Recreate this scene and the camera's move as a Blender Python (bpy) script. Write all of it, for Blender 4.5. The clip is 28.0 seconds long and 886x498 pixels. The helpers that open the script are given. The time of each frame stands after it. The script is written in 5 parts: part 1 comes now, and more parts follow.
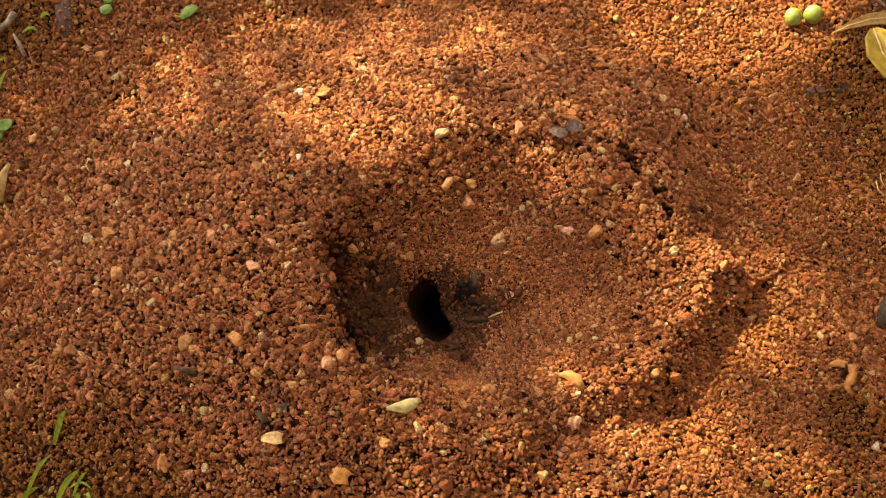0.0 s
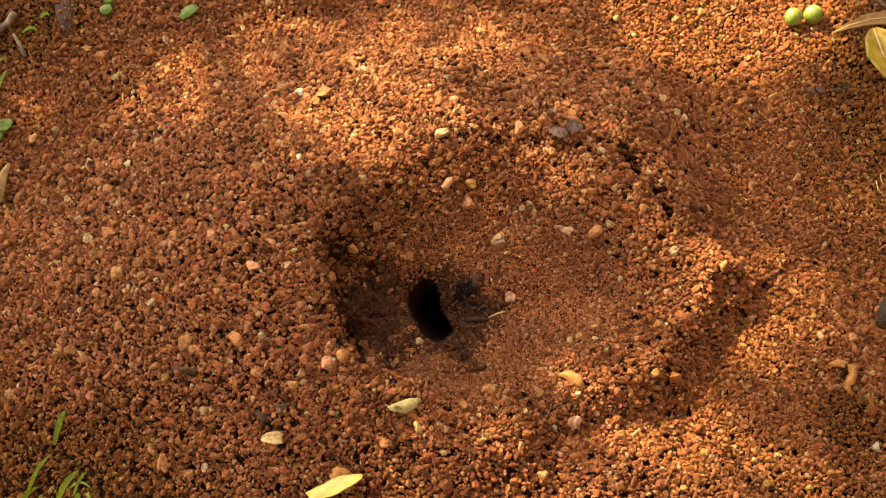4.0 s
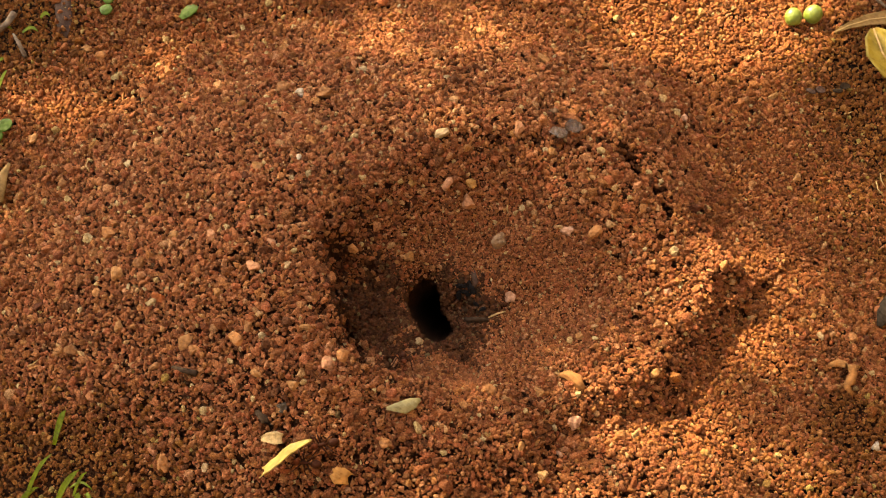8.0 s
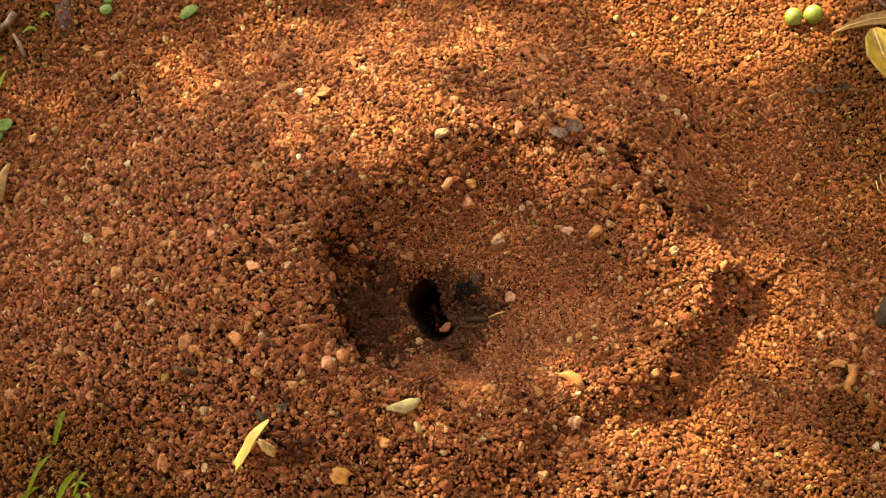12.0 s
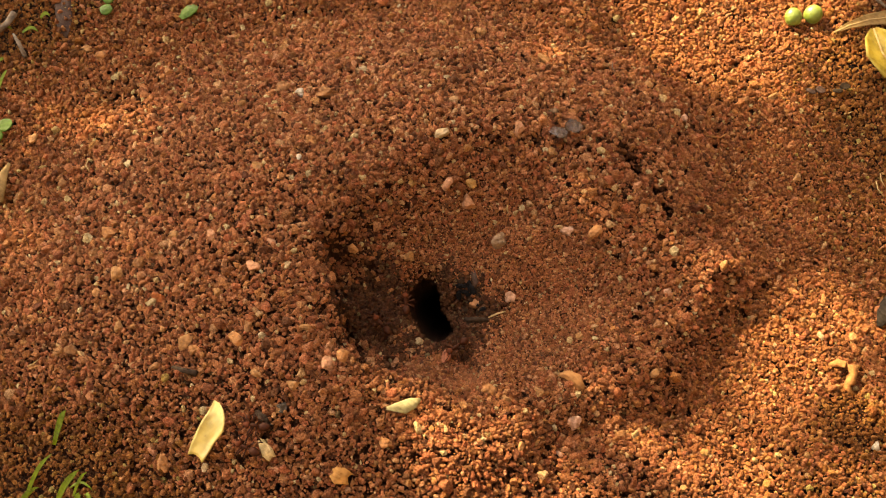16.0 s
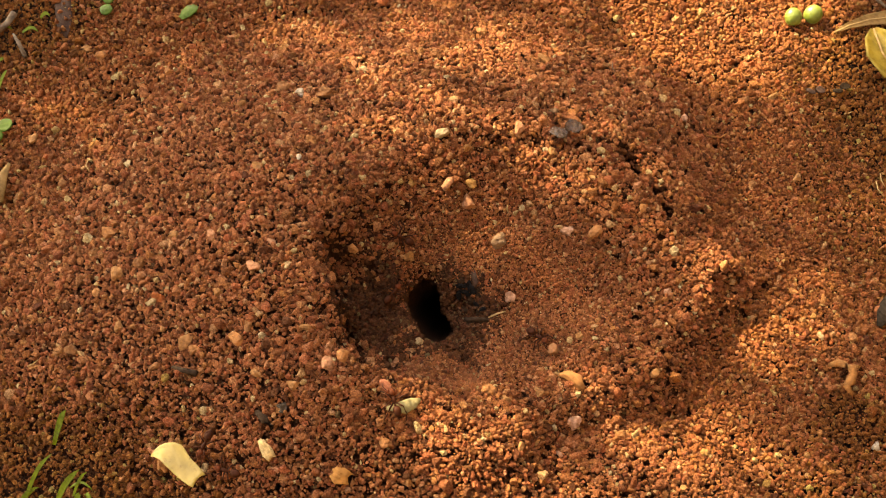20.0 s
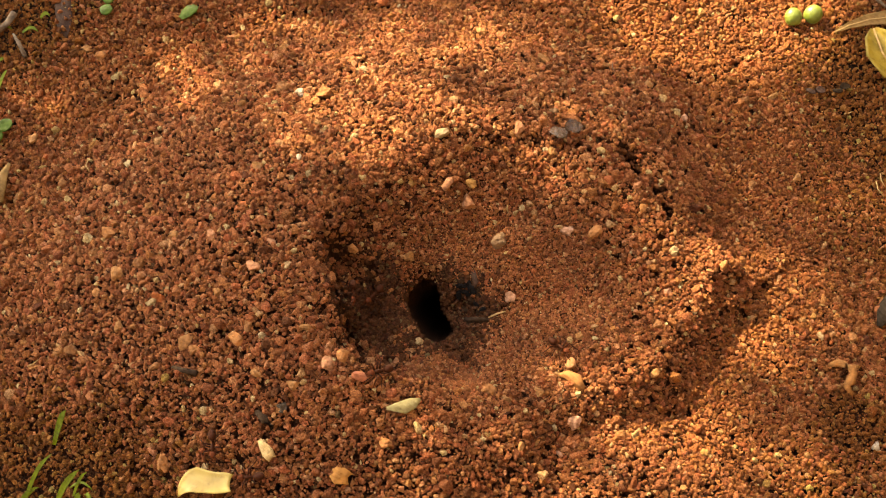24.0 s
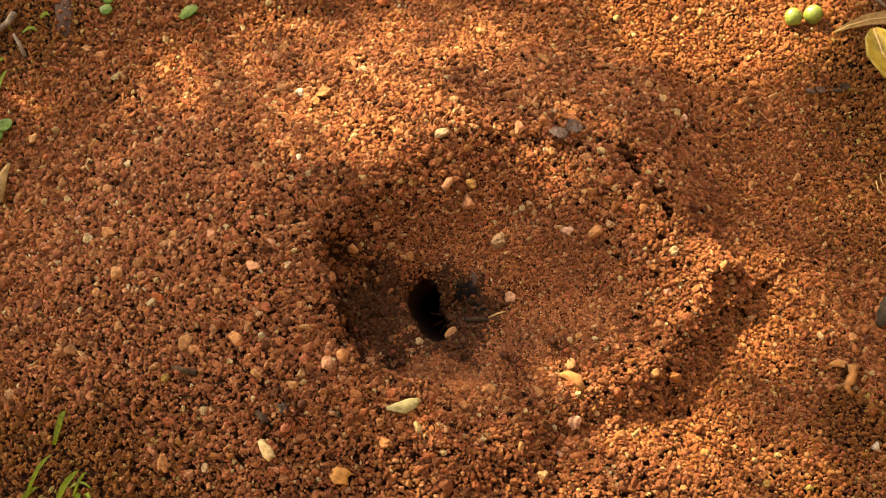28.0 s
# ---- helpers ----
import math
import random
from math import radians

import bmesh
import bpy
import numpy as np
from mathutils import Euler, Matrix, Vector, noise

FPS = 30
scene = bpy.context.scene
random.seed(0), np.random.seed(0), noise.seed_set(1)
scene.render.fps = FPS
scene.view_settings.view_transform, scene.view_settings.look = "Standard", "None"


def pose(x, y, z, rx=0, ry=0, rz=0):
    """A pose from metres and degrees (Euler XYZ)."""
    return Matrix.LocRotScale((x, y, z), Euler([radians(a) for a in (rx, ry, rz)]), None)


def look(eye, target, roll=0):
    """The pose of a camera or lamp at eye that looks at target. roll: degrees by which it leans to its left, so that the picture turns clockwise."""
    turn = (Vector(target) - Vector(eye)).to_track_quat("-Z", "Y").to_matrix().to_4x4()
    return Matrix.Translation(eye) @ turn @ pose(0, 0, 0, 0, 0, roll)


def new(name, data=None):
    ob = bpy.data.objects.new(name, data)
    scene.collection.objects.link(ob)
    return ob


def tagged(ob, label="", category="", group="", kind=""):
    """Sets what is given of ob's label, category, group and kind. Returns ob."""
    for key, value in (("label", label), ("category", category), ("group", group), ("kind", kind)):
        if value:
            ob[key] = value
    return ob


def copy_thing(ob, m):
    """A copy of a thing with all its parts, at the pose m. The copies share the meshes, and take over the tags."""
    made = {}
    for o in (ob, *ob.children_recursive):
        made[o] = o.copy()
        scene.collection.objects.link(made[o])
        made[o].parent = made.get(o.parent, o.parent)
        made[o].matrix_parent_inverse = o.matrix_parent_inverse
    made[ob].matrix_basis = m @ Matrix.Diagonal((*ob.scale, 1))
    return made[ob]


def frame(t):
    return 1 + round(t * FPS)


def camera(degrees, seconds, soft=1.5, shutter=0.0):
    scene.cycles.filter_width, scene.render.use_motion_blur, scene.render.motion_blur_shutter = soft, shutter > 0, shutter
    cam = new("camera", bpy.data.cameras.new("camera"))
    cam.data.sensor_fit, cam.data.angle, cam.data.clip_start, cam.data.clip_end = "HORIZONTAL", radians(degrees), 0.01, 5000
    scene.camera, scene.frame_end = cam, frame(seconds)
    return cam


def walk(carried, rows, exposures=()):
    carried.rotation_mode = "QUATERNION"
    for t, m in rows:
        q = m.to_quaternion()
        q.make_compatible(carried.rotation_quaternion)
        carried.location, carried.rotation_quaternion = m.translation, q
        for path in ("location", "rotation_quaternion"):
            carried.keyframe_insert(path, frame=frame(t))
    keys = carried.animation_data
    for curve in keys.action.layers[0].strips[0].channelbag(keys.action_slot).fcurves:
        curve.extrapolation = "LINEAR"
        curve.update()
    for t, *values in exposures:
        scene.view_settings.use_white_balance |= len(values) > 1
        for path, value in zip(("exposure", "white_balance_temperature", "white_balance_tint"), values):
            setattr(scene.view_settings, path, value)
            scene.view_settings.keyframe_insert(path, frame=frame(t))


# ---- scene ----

# the camera stands still on a support, looking steeply down at the mound
EYE, TARGET = (0.0, -0.245, 0.454), (0.0, 0.0, 0.030)
cam = camera(34.0, 28.0, soft=1.15)
walk(cam, [(0.0, look(EYE, TARGET)), (28.0, look(EYE, TARGET))],
     exposures=[(0.0, 3.0, 15500, 16), (28.0, 3.0, 15500, 16)])

# ---- light: a low sun beyond the mound and a dim sky ----
SUN_ELEVATION, SUN_AZIMUTH = 38.0, 135.0      # azimuth from +x towards +y
SUN = Vector((math.cos(radians(SUN_ELEVATION)) * math.cos(radians(SUN_AZIMUTH)),
              math.cos(radians(SUN_ELEVATION)) * math.sin(radians(SUN_AZIMUTH)),
              math.sin(radians(SUN_ELEVATION))))
world = bpy.data.worlds.new("world")
scene.world = world
world.use_nodes = True
wn = world.node_tree
sky = wn.nodes.new("ShaderNodeTexSky")
sky.sky_type, sky.sun_disc = "NISHITA", False
sky.sun_elevation, sky.sun_rotation = radians(SUN_ELEVATION), radians(90.0 - SUN_AZIMUTH)
wn.links.new(sky.outputs["Color"], wn.nodes["Background"].inputs["Color"])
wn.nodes["Background"].inputs["Strength"].default_value = 0.15
sun_data = bpy.data.lights.new("sun", "SUN")
sun_data.energy, sun_data.angle, sun_data.color = 2.62, radians(0.53), (0.95, 1.0, 0.91)
sun = new("sun", sun_data)
sun.matrix_world = look(SUN * 5.0, (0, 0, 0))

# ---- plan: the shape of the mound, in metres ----
HOLE = (-0.0045, -0.0155)


def smooth(x, a, b):
    s = np.clip((np.asarray(x, float) - a) / (b - a), 0.0, 1.0)
    return s * s * (3.0 - 2.0 * s)


def around(theta, values):
    """Values at 0, 45, ... 315 degrees, joined smoothly."""
    k = (np.degrees(theta) % 360.0) / 45.0
    i = np.floor(k).astype(int) % 8
    f = k - np.floor(k)
    f = f * f * (3.0 - 2.0 * f)
    v = np.asarray(values, float)
    return v[i] * (1.0 - f) + v[(i + 1) % 8] * f


#              right   ur     up     ul    left    dl    down    dr
RIM_RADIUS = (0.0810, 0.0780, 0.0470, 0.0380, 0.0330, 0.0320, 0.0360, 0.0460)
RIM_HEIGHT = (0.0155, 0.0290, 0.0370, 0.0390, 0.0400, 0.0370, 0.0300, 0.0195)
OUTER_RUN = (0.0250, 0.0750, 0.1100, 0.1350, 0.1500, 0.1250, 0.1100, 0.0420)
INNER_BEND = (1.05, 1.15, 1.75, 2.60, 13.0, 12.0, 2.80, 1.40)
FLOOR = 0.0090
PITS = [(-0.0359, -0.0003, 0.0028, 0.0080), (-0.0379, -0.0077, 0.0022, 0.0080), (-0.0320, -0.0374, 0.0022, 0.0080), (-0.0261, -0.0414, 0.0026, 0.0080), (-0.0395, -0.0272, 0.0018, 0.0060)]

# dry cracks in the far slope and at the foot of the steep side: middle, turn, half length, half width, depth
CRACKS = [(0.0672, 0.0398, -0.986, 0.0060, 0.0022, 0.0100), (0.0752, 0.0290, -0.70, 0.0024, 0.0015, 0.0110), (0.0780, 0.0245, -1.25, 0.0046, 0.0012, 0.0100),
          (-0.0389, -0.0009, 0.776, 0.0022, 0.0018, 0.0090), (-0.0358, -0.0137, -1.426, 0.0098, 0.0018, 0.0090),
          (-0.0326, -0.0245, -0.666, 0.0025, 0.0018, 0.0090), (-0.0275, -0.0360, -1.229, 0.0112, 0.0018, 0.0090)]


def waves(x, y, size, seed):
    """A cheap smooth unevenness between -1 and 1."""
    a = np.sin(x / size * 1.7 + seed) * np.cos(y / size * 1.3 - seed * 2.1)
    b = np.sin((x * 0.8 + y) / size * 2.9 + seed * 1.3) * np.cos((y * 0.7 - x) / size * 2.3 + seed)
    return 0.6 * a + 0.4 * b


def mound_height(x, y):
    x, y = np.asarray(x, float), np.asarray(y, float)
    dx, dy = x - HOLE[0], y - HOLE[1]
    theta = np.arctan2(dy, dx)
    r = np.hypot(dx, dy)
    wob = 1.0 + 0.05 * np.sin(5 * theta + 1.0) + 0.035 * np.sin(9 * theta + 0.4) + 0.02 * np.sin(17 * theta)
    rim = around(theta, RIM_RADIUS) * wob
    top = around(theta, RIM_HEIGHT)
    run = around(theta, OUTER_RUN)
    bend = around(theta, INNER_BEND)
    s = np.clip(r / rim, 0.0, 1.0)
    inside = FLOOR + (top - FLOOR) * (0.25 * s + 0.75 * s ** bend)
    fall = np.clip((r - rim) / run, 0.0, 1.0)
    outside = top * (1.0 - fall) ** 2 * (1.0 + 2.0 * fall) - 0.004 * smooth(fall, 0.8, 1.0)
    # a lobe that ends in a short straight steep face, away from the sun; along: up the face's foot, inward: back from it
    along, inward = 0.71 * x + 0.70 * y, 0.0775 - 0.70 * x + 0.71 * y + 0.0012 * np.sin(x * 260.0) + 0.0007 * np.sin(y * 620.0)
    lobe = 0.0150 * smooth(inward, 0.0, 0.0105) * (1.0 - smooth(inward, 0.020, 0.042)) * smooth(along, 0.018, 0.036) * (1.0 - smooth(along, 0.073, 0.086))
    # the low apron on the side towards the yard
    apron = 0.0105 * (1.0 - smooth(np.hypot(x - 0.040, y + 0.050), 0.050, 0.125)) * (1.0 - smooth(-inward, -0.004, 0.006) * smooth(along, -0.010, 0.028))
    h = np.where(r < rim, inside, np.maximum(outside, apron - 0.004 * smooth(fall, 0.8, 1.0) * (apron < 0.001)))
    h = np.maximum(h, lobe)
    # rounded lip
    h = h - 0.0022 * np.exp(-((r - rim) / 0.0050) ** 2)
    h = h + 0.0012 * waves(x, y, 0.017, 0.7) + 0.0006 * waves(x, y, 0.006, 2.2)
    # slumped pockets along the steep side of the crater
    for px, py, wide, deep in PITS:
        h = h - deep * np.exp(-(((x - px) ** 2 + (y - py) ** 2) / wide ** 2))
    # a hollow beside the entrance, and dry cracks in the far slope
    h = h - 0.0050 * np.exp(-(((x - 0.0065) / 0.0060) ** 2 + ((y + 0.0110) / 0.0065) ** 2))
    for cx, cy, turn, half, wide, deep in CRACKS:
        u, v = (x - cx) * math.cos(turn) + (y - cy) * math.sin(turn), (y - cy) * math.cos(turn) - (x - cx) * math.sin(turn)
        h = h - deep * np.exp(-((u / half) ** 4 + (v / wide) ** 2))
    return h


def in_crack(x, y):
    """Where a crack or a pocket is too steep for loose crumbs to lie."""
    inside = np.zeros(np.shape(x), bool)
    for cx, cy, turn, half, wide, deep in CRACKS:
        u, v = (x - cx) * math.cos(turn) + (y - cy) * math.sin(turn), (y - cy) * math.cos(turn) - (x - cx) * math.sin(turn)
        inside |= (u / half) ** 4 + (v / wide) ** 2 < 0.30
    return inside


def hole_distance(x, y):
    """Below 1 inside the entrance, which leans a little to one side."""
    x, y = np.asarray(x, float), np.asarray(y, float)
    a = ((x - HOLE[0] - 0.0026) / 0.0057) ** 2 + ((y - HOLE[1] + 0.0018) / 0.0068) ** 2
    b = ((x - HOLE[0] + 0.0020) / 0.0056) ** 2 + ((y - HOLE[1] - 0.0066) / 0.0084) ** 2
    c = ((x - HOLE[0] - 0.0006) / 0.0062) ** 2 + ((y - HOLE[1] - 0.0010) / 0.0066) ** 2
    th = np.arctan2(y - HOLE[1], x - HOLE[0])
    return np.sqrt(np.minimum(np.minimum(a, b), c)) * (1.0 + 0.06 * np.sin(4 * th) + 0.05 * np.sin(7 * th + 1))


def plain_height(x, y):
    """The ground round the mound."""
    return 0.0016 * waves(x, y, 0.035, 1.1) + 0.0007 * waves(x, y, 0.011, 0.2)


def ground_height(x, y):
    return np.maximum(mound_height(x, y), plain_height(x, y))


def normal_at(x, y, e=0.003):
    gx = float(ground_height(x + e, y) - ground_height(x - e, y)) / (2 * e)
    gy = float(ground_height(x, y + e) - ground_height(x, y - e)) / (2 * e)
    return Vector((-gx, -gy, 1.0)).normalized()


def on_ground(x, y, heading=0.0, lift=0.0, tip=0.0, roll=0.0, follow=1.0):
    """A pose on the soil at (x, y): local x points along heading (degrees), z off the slope; tip lifts the front, roll leans it."""
    n = Vector((0, 0, 1)).lerp(normal_at(x, y), follow).normalized()
    f = Vector((math.cos(radians(heading)), math.sin(radians(heading)), 0.0))
    f = (f - n * f.dot(n)).normalized()
    m = Matrix((f, n.cross(f), n)).transposed().to_4x4()
    p = Vector((x, y, float(ground_height(x, y)))) + n * lift
    return Matrix.Translation(p) @ m @ pose(0, 0, 0, roll, -tip, 0)

# ---- materials ----
def material(name, rough=0.9, metal=0.0, spec=0.3):
    m = bpy.data.materials.new(name)
    m.use_nodes = True
    b = m.node_tree.nodes["Principled BSDF"]
    b.inputs["Roughness"].default_value = rough
    b.inputs["Metallic"].default_value = metal
    b.inputs["Specular IOR Level"].default_value = spec
    return m, m.node_tree, b


def noise_node(nt, scale, detail=4.0, rough=0.6):
    tc = nt.nodes.new("ShaderNodeTexCoord")
    n = nt.nodes.new("ShaderNodeTexNoise")
    n.inputs["Scale"].default_value = scale
    n.inputs["Detail"].default_value = detail
    n.inputs["Roughness"].default_value = rough
    nt.links.new(tc.outputs["Object"], n.inputs["Vector"])
    return n.outputs["Fac"]


def ramp_node(nt, fac, stops):
    r = nt.nodes.new("ShaderNodeValToRGB")
    while len(r.color_ramp.elements) < len(stops):
        r.color_ramp.elements.new(0.5)
    for e, (p, c) in zip(r.color_ramp.elements, stops):
        e.position, e.color = p, (*c, 1.0)
    nt.links.new(fac, r.inputs["Fac"])
    return r.outputs["Color"]


def mix_node(nt, kind, fac, a, b):
    m = nt.nodes.new("ShaderNodeMix")
    m.data_type, m.blend_type = "RGBA", kind
    if isinstance(fac, float):
        m.inputs["Factor"].default_value = fac
    else:
        nt.links.new(fac, m.inputs["Factor"])
    nt.links.new(a, m.inputs["A"])
    nt.links.new(b, m.inputs["B"])
    return m.outputs["Result"]


def bump_node(nt, b, height, strength, distance):
    n = nt.nodes.new("ShaderNodeBump")
    n.inputs["Strength"].default_value, n.inputs["Distance"].default_value = strength, distance
    nt.links.new(height, n.inputs["Height"])
    nt.links.new(n.outputs["Normal"], b.inputs["Normal"])


CRUMB_STOPS = [(0.0, (0.130, 0.046, 0.022)), (0.10, (0.245, 0.084, 0.039)), (0.35, (0.335, 0.116, 0.053)),
               (0.65, (0.415, 0.147, 0.068)), (0.84, (0.480, 0.179, 0.086)), (0.93, (0.520, 0.232, 0.120)),
               (0.98, (0.558, 0.313, 0.168)), (1.0, (0.598, 0.437, 0.280))]


def soil_material(name, source, toned=1.0, tint=(1.0, 0.94, 0.86), unit=1.0):
    """Red-brown earth crumbs; source says what sets one crumb apart from the next, unit how large they are built."""
    m, nt, b = material(name, 0.88, spec=0.16)
    if source == "island":
        rnd = nt.nodes.new("ShaderNodeNewGeometry").outputs["Random Per Island"]
    elif source == "object":
        rnd = nt.nodes.new("ShaderNodeObjectInfo").outputs["Random"]
    else:
        rnd = noise_node(nt, 900.0, 3.0)
    base = ramp_node(nt, rnd, CRUMB_STOPS)
    broad = ramp_node(nt, noise_node(nt, 26.0 * unit, 3.0), [(0.30, (0.80, 0.76, 0.72)), (0.70, (1.0, 0.98, 0.95))])
    fine = ramp_node(nt, noise_node(nt, 2300.0 * unit, 4.0, 0.78), [(0.38, (0.36, 0.32, 0.29)), (0.59, (1.22, 1.21, 1.20))])
    if source == "noise":       # packed soil below the crumbs, its colour darkened for the shade in the gaps
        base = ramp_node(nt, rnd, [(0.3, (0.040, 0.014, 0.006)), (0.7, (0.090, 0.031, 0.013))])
    c = mix_node(nt, "MULTIPLY", 1.0, base, broad)
    c = mix_node(nt, "MULTIPLY", 0.9, c, fine)
    if source != "noise":       # some crumbs are pinker, some more ochre
        spread = nt.nodes.new("ShaderNodeMath")
        spread.operation = "PINGPONG"
        spread.inputs[1].default_value = 0.043
        nt.links.new(rnd, spread.inputs[0])
        unfold = nt.nodes.new("ShaderNodeMath")
        unfold.operation = "DIVIDE"
        unfold.inputs[1].default_value = 0.043
        nt.links.new(spread.outputs[0], unfold.inputs[0])
        hue = ramp_node(nt, unfold.outputs[0], [(0.0, (1.07, 0.90, 0.98)), (0.25, (1.0, 0.99, 1.04)), (0.7, (0.98, 1.04, 1.04)), (1.0, (0.97, 1.10, 0.95))])
        c = mix_node(nt, "MULTIPLY", 1.0, c, hue)
    # scales the whole colour; the darkened copies get their painted shade here
    if toned != 1.0:
        tinted = nt.nodes.new("ShaderNodeRGB")
        tinted.outputs[0].default_value = (toned * tint[0], toned * tint[1], toned * tint[2], 1.0)
        c = mix_node(nt, "MULTIPLY", 1.0, c, tinted.outputs[0])
    nt.links.new(c, b.inputs["Base Color"])
    bump_node(nt, b, noise_node(nt, 1700.0 * unit, 4.0, 0.75), 1.0, 0.0014)
    return m


def plain_material(name, colour, rough=0.7, dark=0.6, scale=300.0, bump=0.3, spec=0.35, through_light=0.0, metal=0.0):
    """One colour with mottling at two scales and fine relief."""
    m, nt, b = material(name, rough, metal, spec)
    lo = tuple(v * dark for v in colour)
    hi = tuple(min(1.0, v * 1.12) for v in colour)
    c1 = ramp_node(nt, noise_node(nt, scale, 4.0), [(0.32, lo), (0.62, hi)])
    c2 = ramp_node(nt, noise_node(nt, scale * 5.0, 3.0), [(0.3, (0.78, 0.78, 0.78)), (0.65, (1.0, 1.0, 1.0))])
    c = mix_node(nt, "MULTIPLY", 1.0, c1, c2)
    nt.links.new(c, b.inputs["Base Color"])
    if through_light:
        b.inputs["Subsurface Weight"].default_value = through_light
        b.inputs["Subsurface Radius"].default_value = (0.002, 0.0015, 0.0006)
        b.inputs["Subsurface Scale"].default_value = 0.5
    bump_node(nt, b, noise_node(nt, scale * 2.0, 6.0, 0.75), bump, 0.0007)
    return m


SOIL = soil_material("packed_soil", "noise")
CRUMBS = soil_material("soil_crumbs", "island")
# moist soil at the entrance, painted shade under the crater's steep side
DAMP_SHADED = soil_material("damp_soil_crumbs", "island", 0.35, (1.0, 1.02, 1.05))
# ground sheet darkened further, to paint the deep shade between loose crumbs
SHADED_SOIL = soil_material("shaded_soil", "noise", 0.42, (1.0, 1.0, 0.85))
DUST = soil_material("dry_dust", "island", 1.25, (1.0, 1.05, 1.12))
# crumb colour darkened to paint the shade in the gaps between crumbs
SHADED_GRIT = soil_material("shaded_grit", "island", 0.30, (1.0, 0.97, 0.92))
EARTH = soil_material("ground_crumbs", "island", 0.96, (1.0, 0.975, 0.85))
# light fall-off towards the corners put into the colour, with an olive tone
CORNER_DIM = soil_material("mossy_crumbs", "island", 0.68, (1.0, 1.02, 0.66))
PEBBLE = soil_material("pebble_earth", "object", unit=0.0018)

# ---- building helpers ----
def part(name, bm, mat, parent=None, label="", smoothed=True):
    """Links a bmesh as one mesh object, under parent if there is one."""
    me = bpy.data.meshes.new(name)
    bm.to_mesh(me)
    bm.free()
    if smoothed:
        me.polygons.foreach_set("use_smooth", [True] * len(me.polygons))
    me.materials.append(mat)
    ob = new(name, me)
    ob.parent = parent
    return tagged(ob, label)


def sheet(name, xs, ys, height, mat, skip=None):
    """One mesh over a grid of lines xs, ys."""
    gx, gy = np.meshgrid(xs, ys)
    z = height(gx, gy)
    nx, ny = len(xs), len(ys)
    co = np.stack([gx.ravel(), gy.ravel(), z.ravel()], 1).astype(np.float32)
    i = (np.arange(ny - 1)[:, None] * nx + np.arange(nx - 1)[None, :]).ravel()
    quads = np.stack([i, i + 1, i + 1 + nx, i + nx], 1)
    if skip is not None:
        quads = quads[~skip(gx.ravel()[quads].mean(1), gy.ravel()[quads].mean(1))]
    me = quads_mesh(name, co, quads)
    me.materials.append(mat)
    return new(name, me)


def quads_mesh(name, co, faces, rounded=False):
    """A mesh from arrays: corners, and faces that all have the same number of corners."""
    n = faces.shape[1]
    me = bpy.data.meshes.new(name)
    me.vertices.add(len(co))
    me.vertices.foreach_set("co", co.astype(np.float32).ravel())
    me.loops.add(faces.size)
    me.loops.foreach_set("vertex_index", faces.astype(np.int32).ravel())
    me.polygons.add(len(faces))
    me.polygons.foreach_set("loop_start", np.arange(0, faces.size, n, dtype=np.int32))
    me.polygons.foreach_set("use_smooth", np.full(len(faces), n == 4 or rounded))
    me.update(calc_edges=True)
    return me


# ---- the ground and the mound ----
def graded(inner, step, outer, grow=1.22):
    a = list(np.arange(-inner, inner + step / 2, step))
    d, x = step, inner
    while x < outer:
        d *= grow
        x += d
        a = [-x] + a + [x]
    return np.array(a)


def under_mound(x, y):
    return mound_height(x, y) - plain_height(x, y) > 0.006


lines = graded(0.26, 0.0036, 60.0)
ground = sheet("ground", lines, lines, lambda x, y: plain_height(x, y) - 0.0016, SHADED_SOIL, under_mound)
tagged(ground, "flat red-brown crumbly earth round the mound", "ground", kind="structure")


def mound_surface(x, y):
    d = hole_distance(x, y)
    return mound_height(x, y) - 0.0022 - 0.003 * smooth(1.35 - d, 0.0, 0.4)


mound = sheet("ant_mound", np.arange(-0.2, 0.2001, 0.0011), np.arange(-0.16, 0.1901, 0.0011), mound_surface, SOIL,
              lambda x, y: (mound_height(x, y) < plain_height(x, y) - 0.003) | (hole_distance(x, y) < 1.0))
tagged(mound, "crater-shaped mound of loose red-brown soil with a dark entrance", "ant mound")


def build_tunnel():
    """The passage below the entrance: it runs down and away under the far side."""
    sides, rings = 40, 16
    bm = bmesh.new()
    outline = []
    for k in range(sides):
        a = 2 * math.pi * k / sides
        r = 0.002
        while hole_distance(HOLE[0] + r * math.cos(a), HOLE[1] + r * math.sin(a)) < 1.10 and r < 0.03:
            r += 0.0001
        outline.append((r * math.cos(a), r * math.sin(a)))
    loops = []
    for j in range(rings):
        s = j / (rings - 1)
        loop = []
        for k, (ox, oy) in enumerate(outline):
            w = (1.0 - 0.30 * smooth(s, 0.0, 0.25)) * (1.0 + 0.05 * math.sin(k * 1.9 + j * 2.3))
            x = HOLE[0] + ox * w + 0.010 * s
            y = HOLE[1] + oy * w + 0.050 * s
            z0 = float(mound_surface(HOLE[0] + ox, HOLE[1] + oy))
            z = (z0 if j == 0 else z0 * (1 - min(1, s * 4)) + 0.004 * min(1, s * 4)) - 0.085 * s
            loop.append(bm.verts.new((x, y, z)))
        loops.append(loop)
    for a, b in zip(loops, loops[1:]):
        for k in range(sides):
            bm.faces.new((a[k], b[k], b[(k + 1) % sides], a[(k + 1) % sides]))
    bm.faces.new(loops[-1])
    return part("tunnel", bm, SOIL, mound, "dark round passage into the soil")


build_tunnel()


# ---- crumbs and pebbles ----
rng = np.random.default_rng(7)


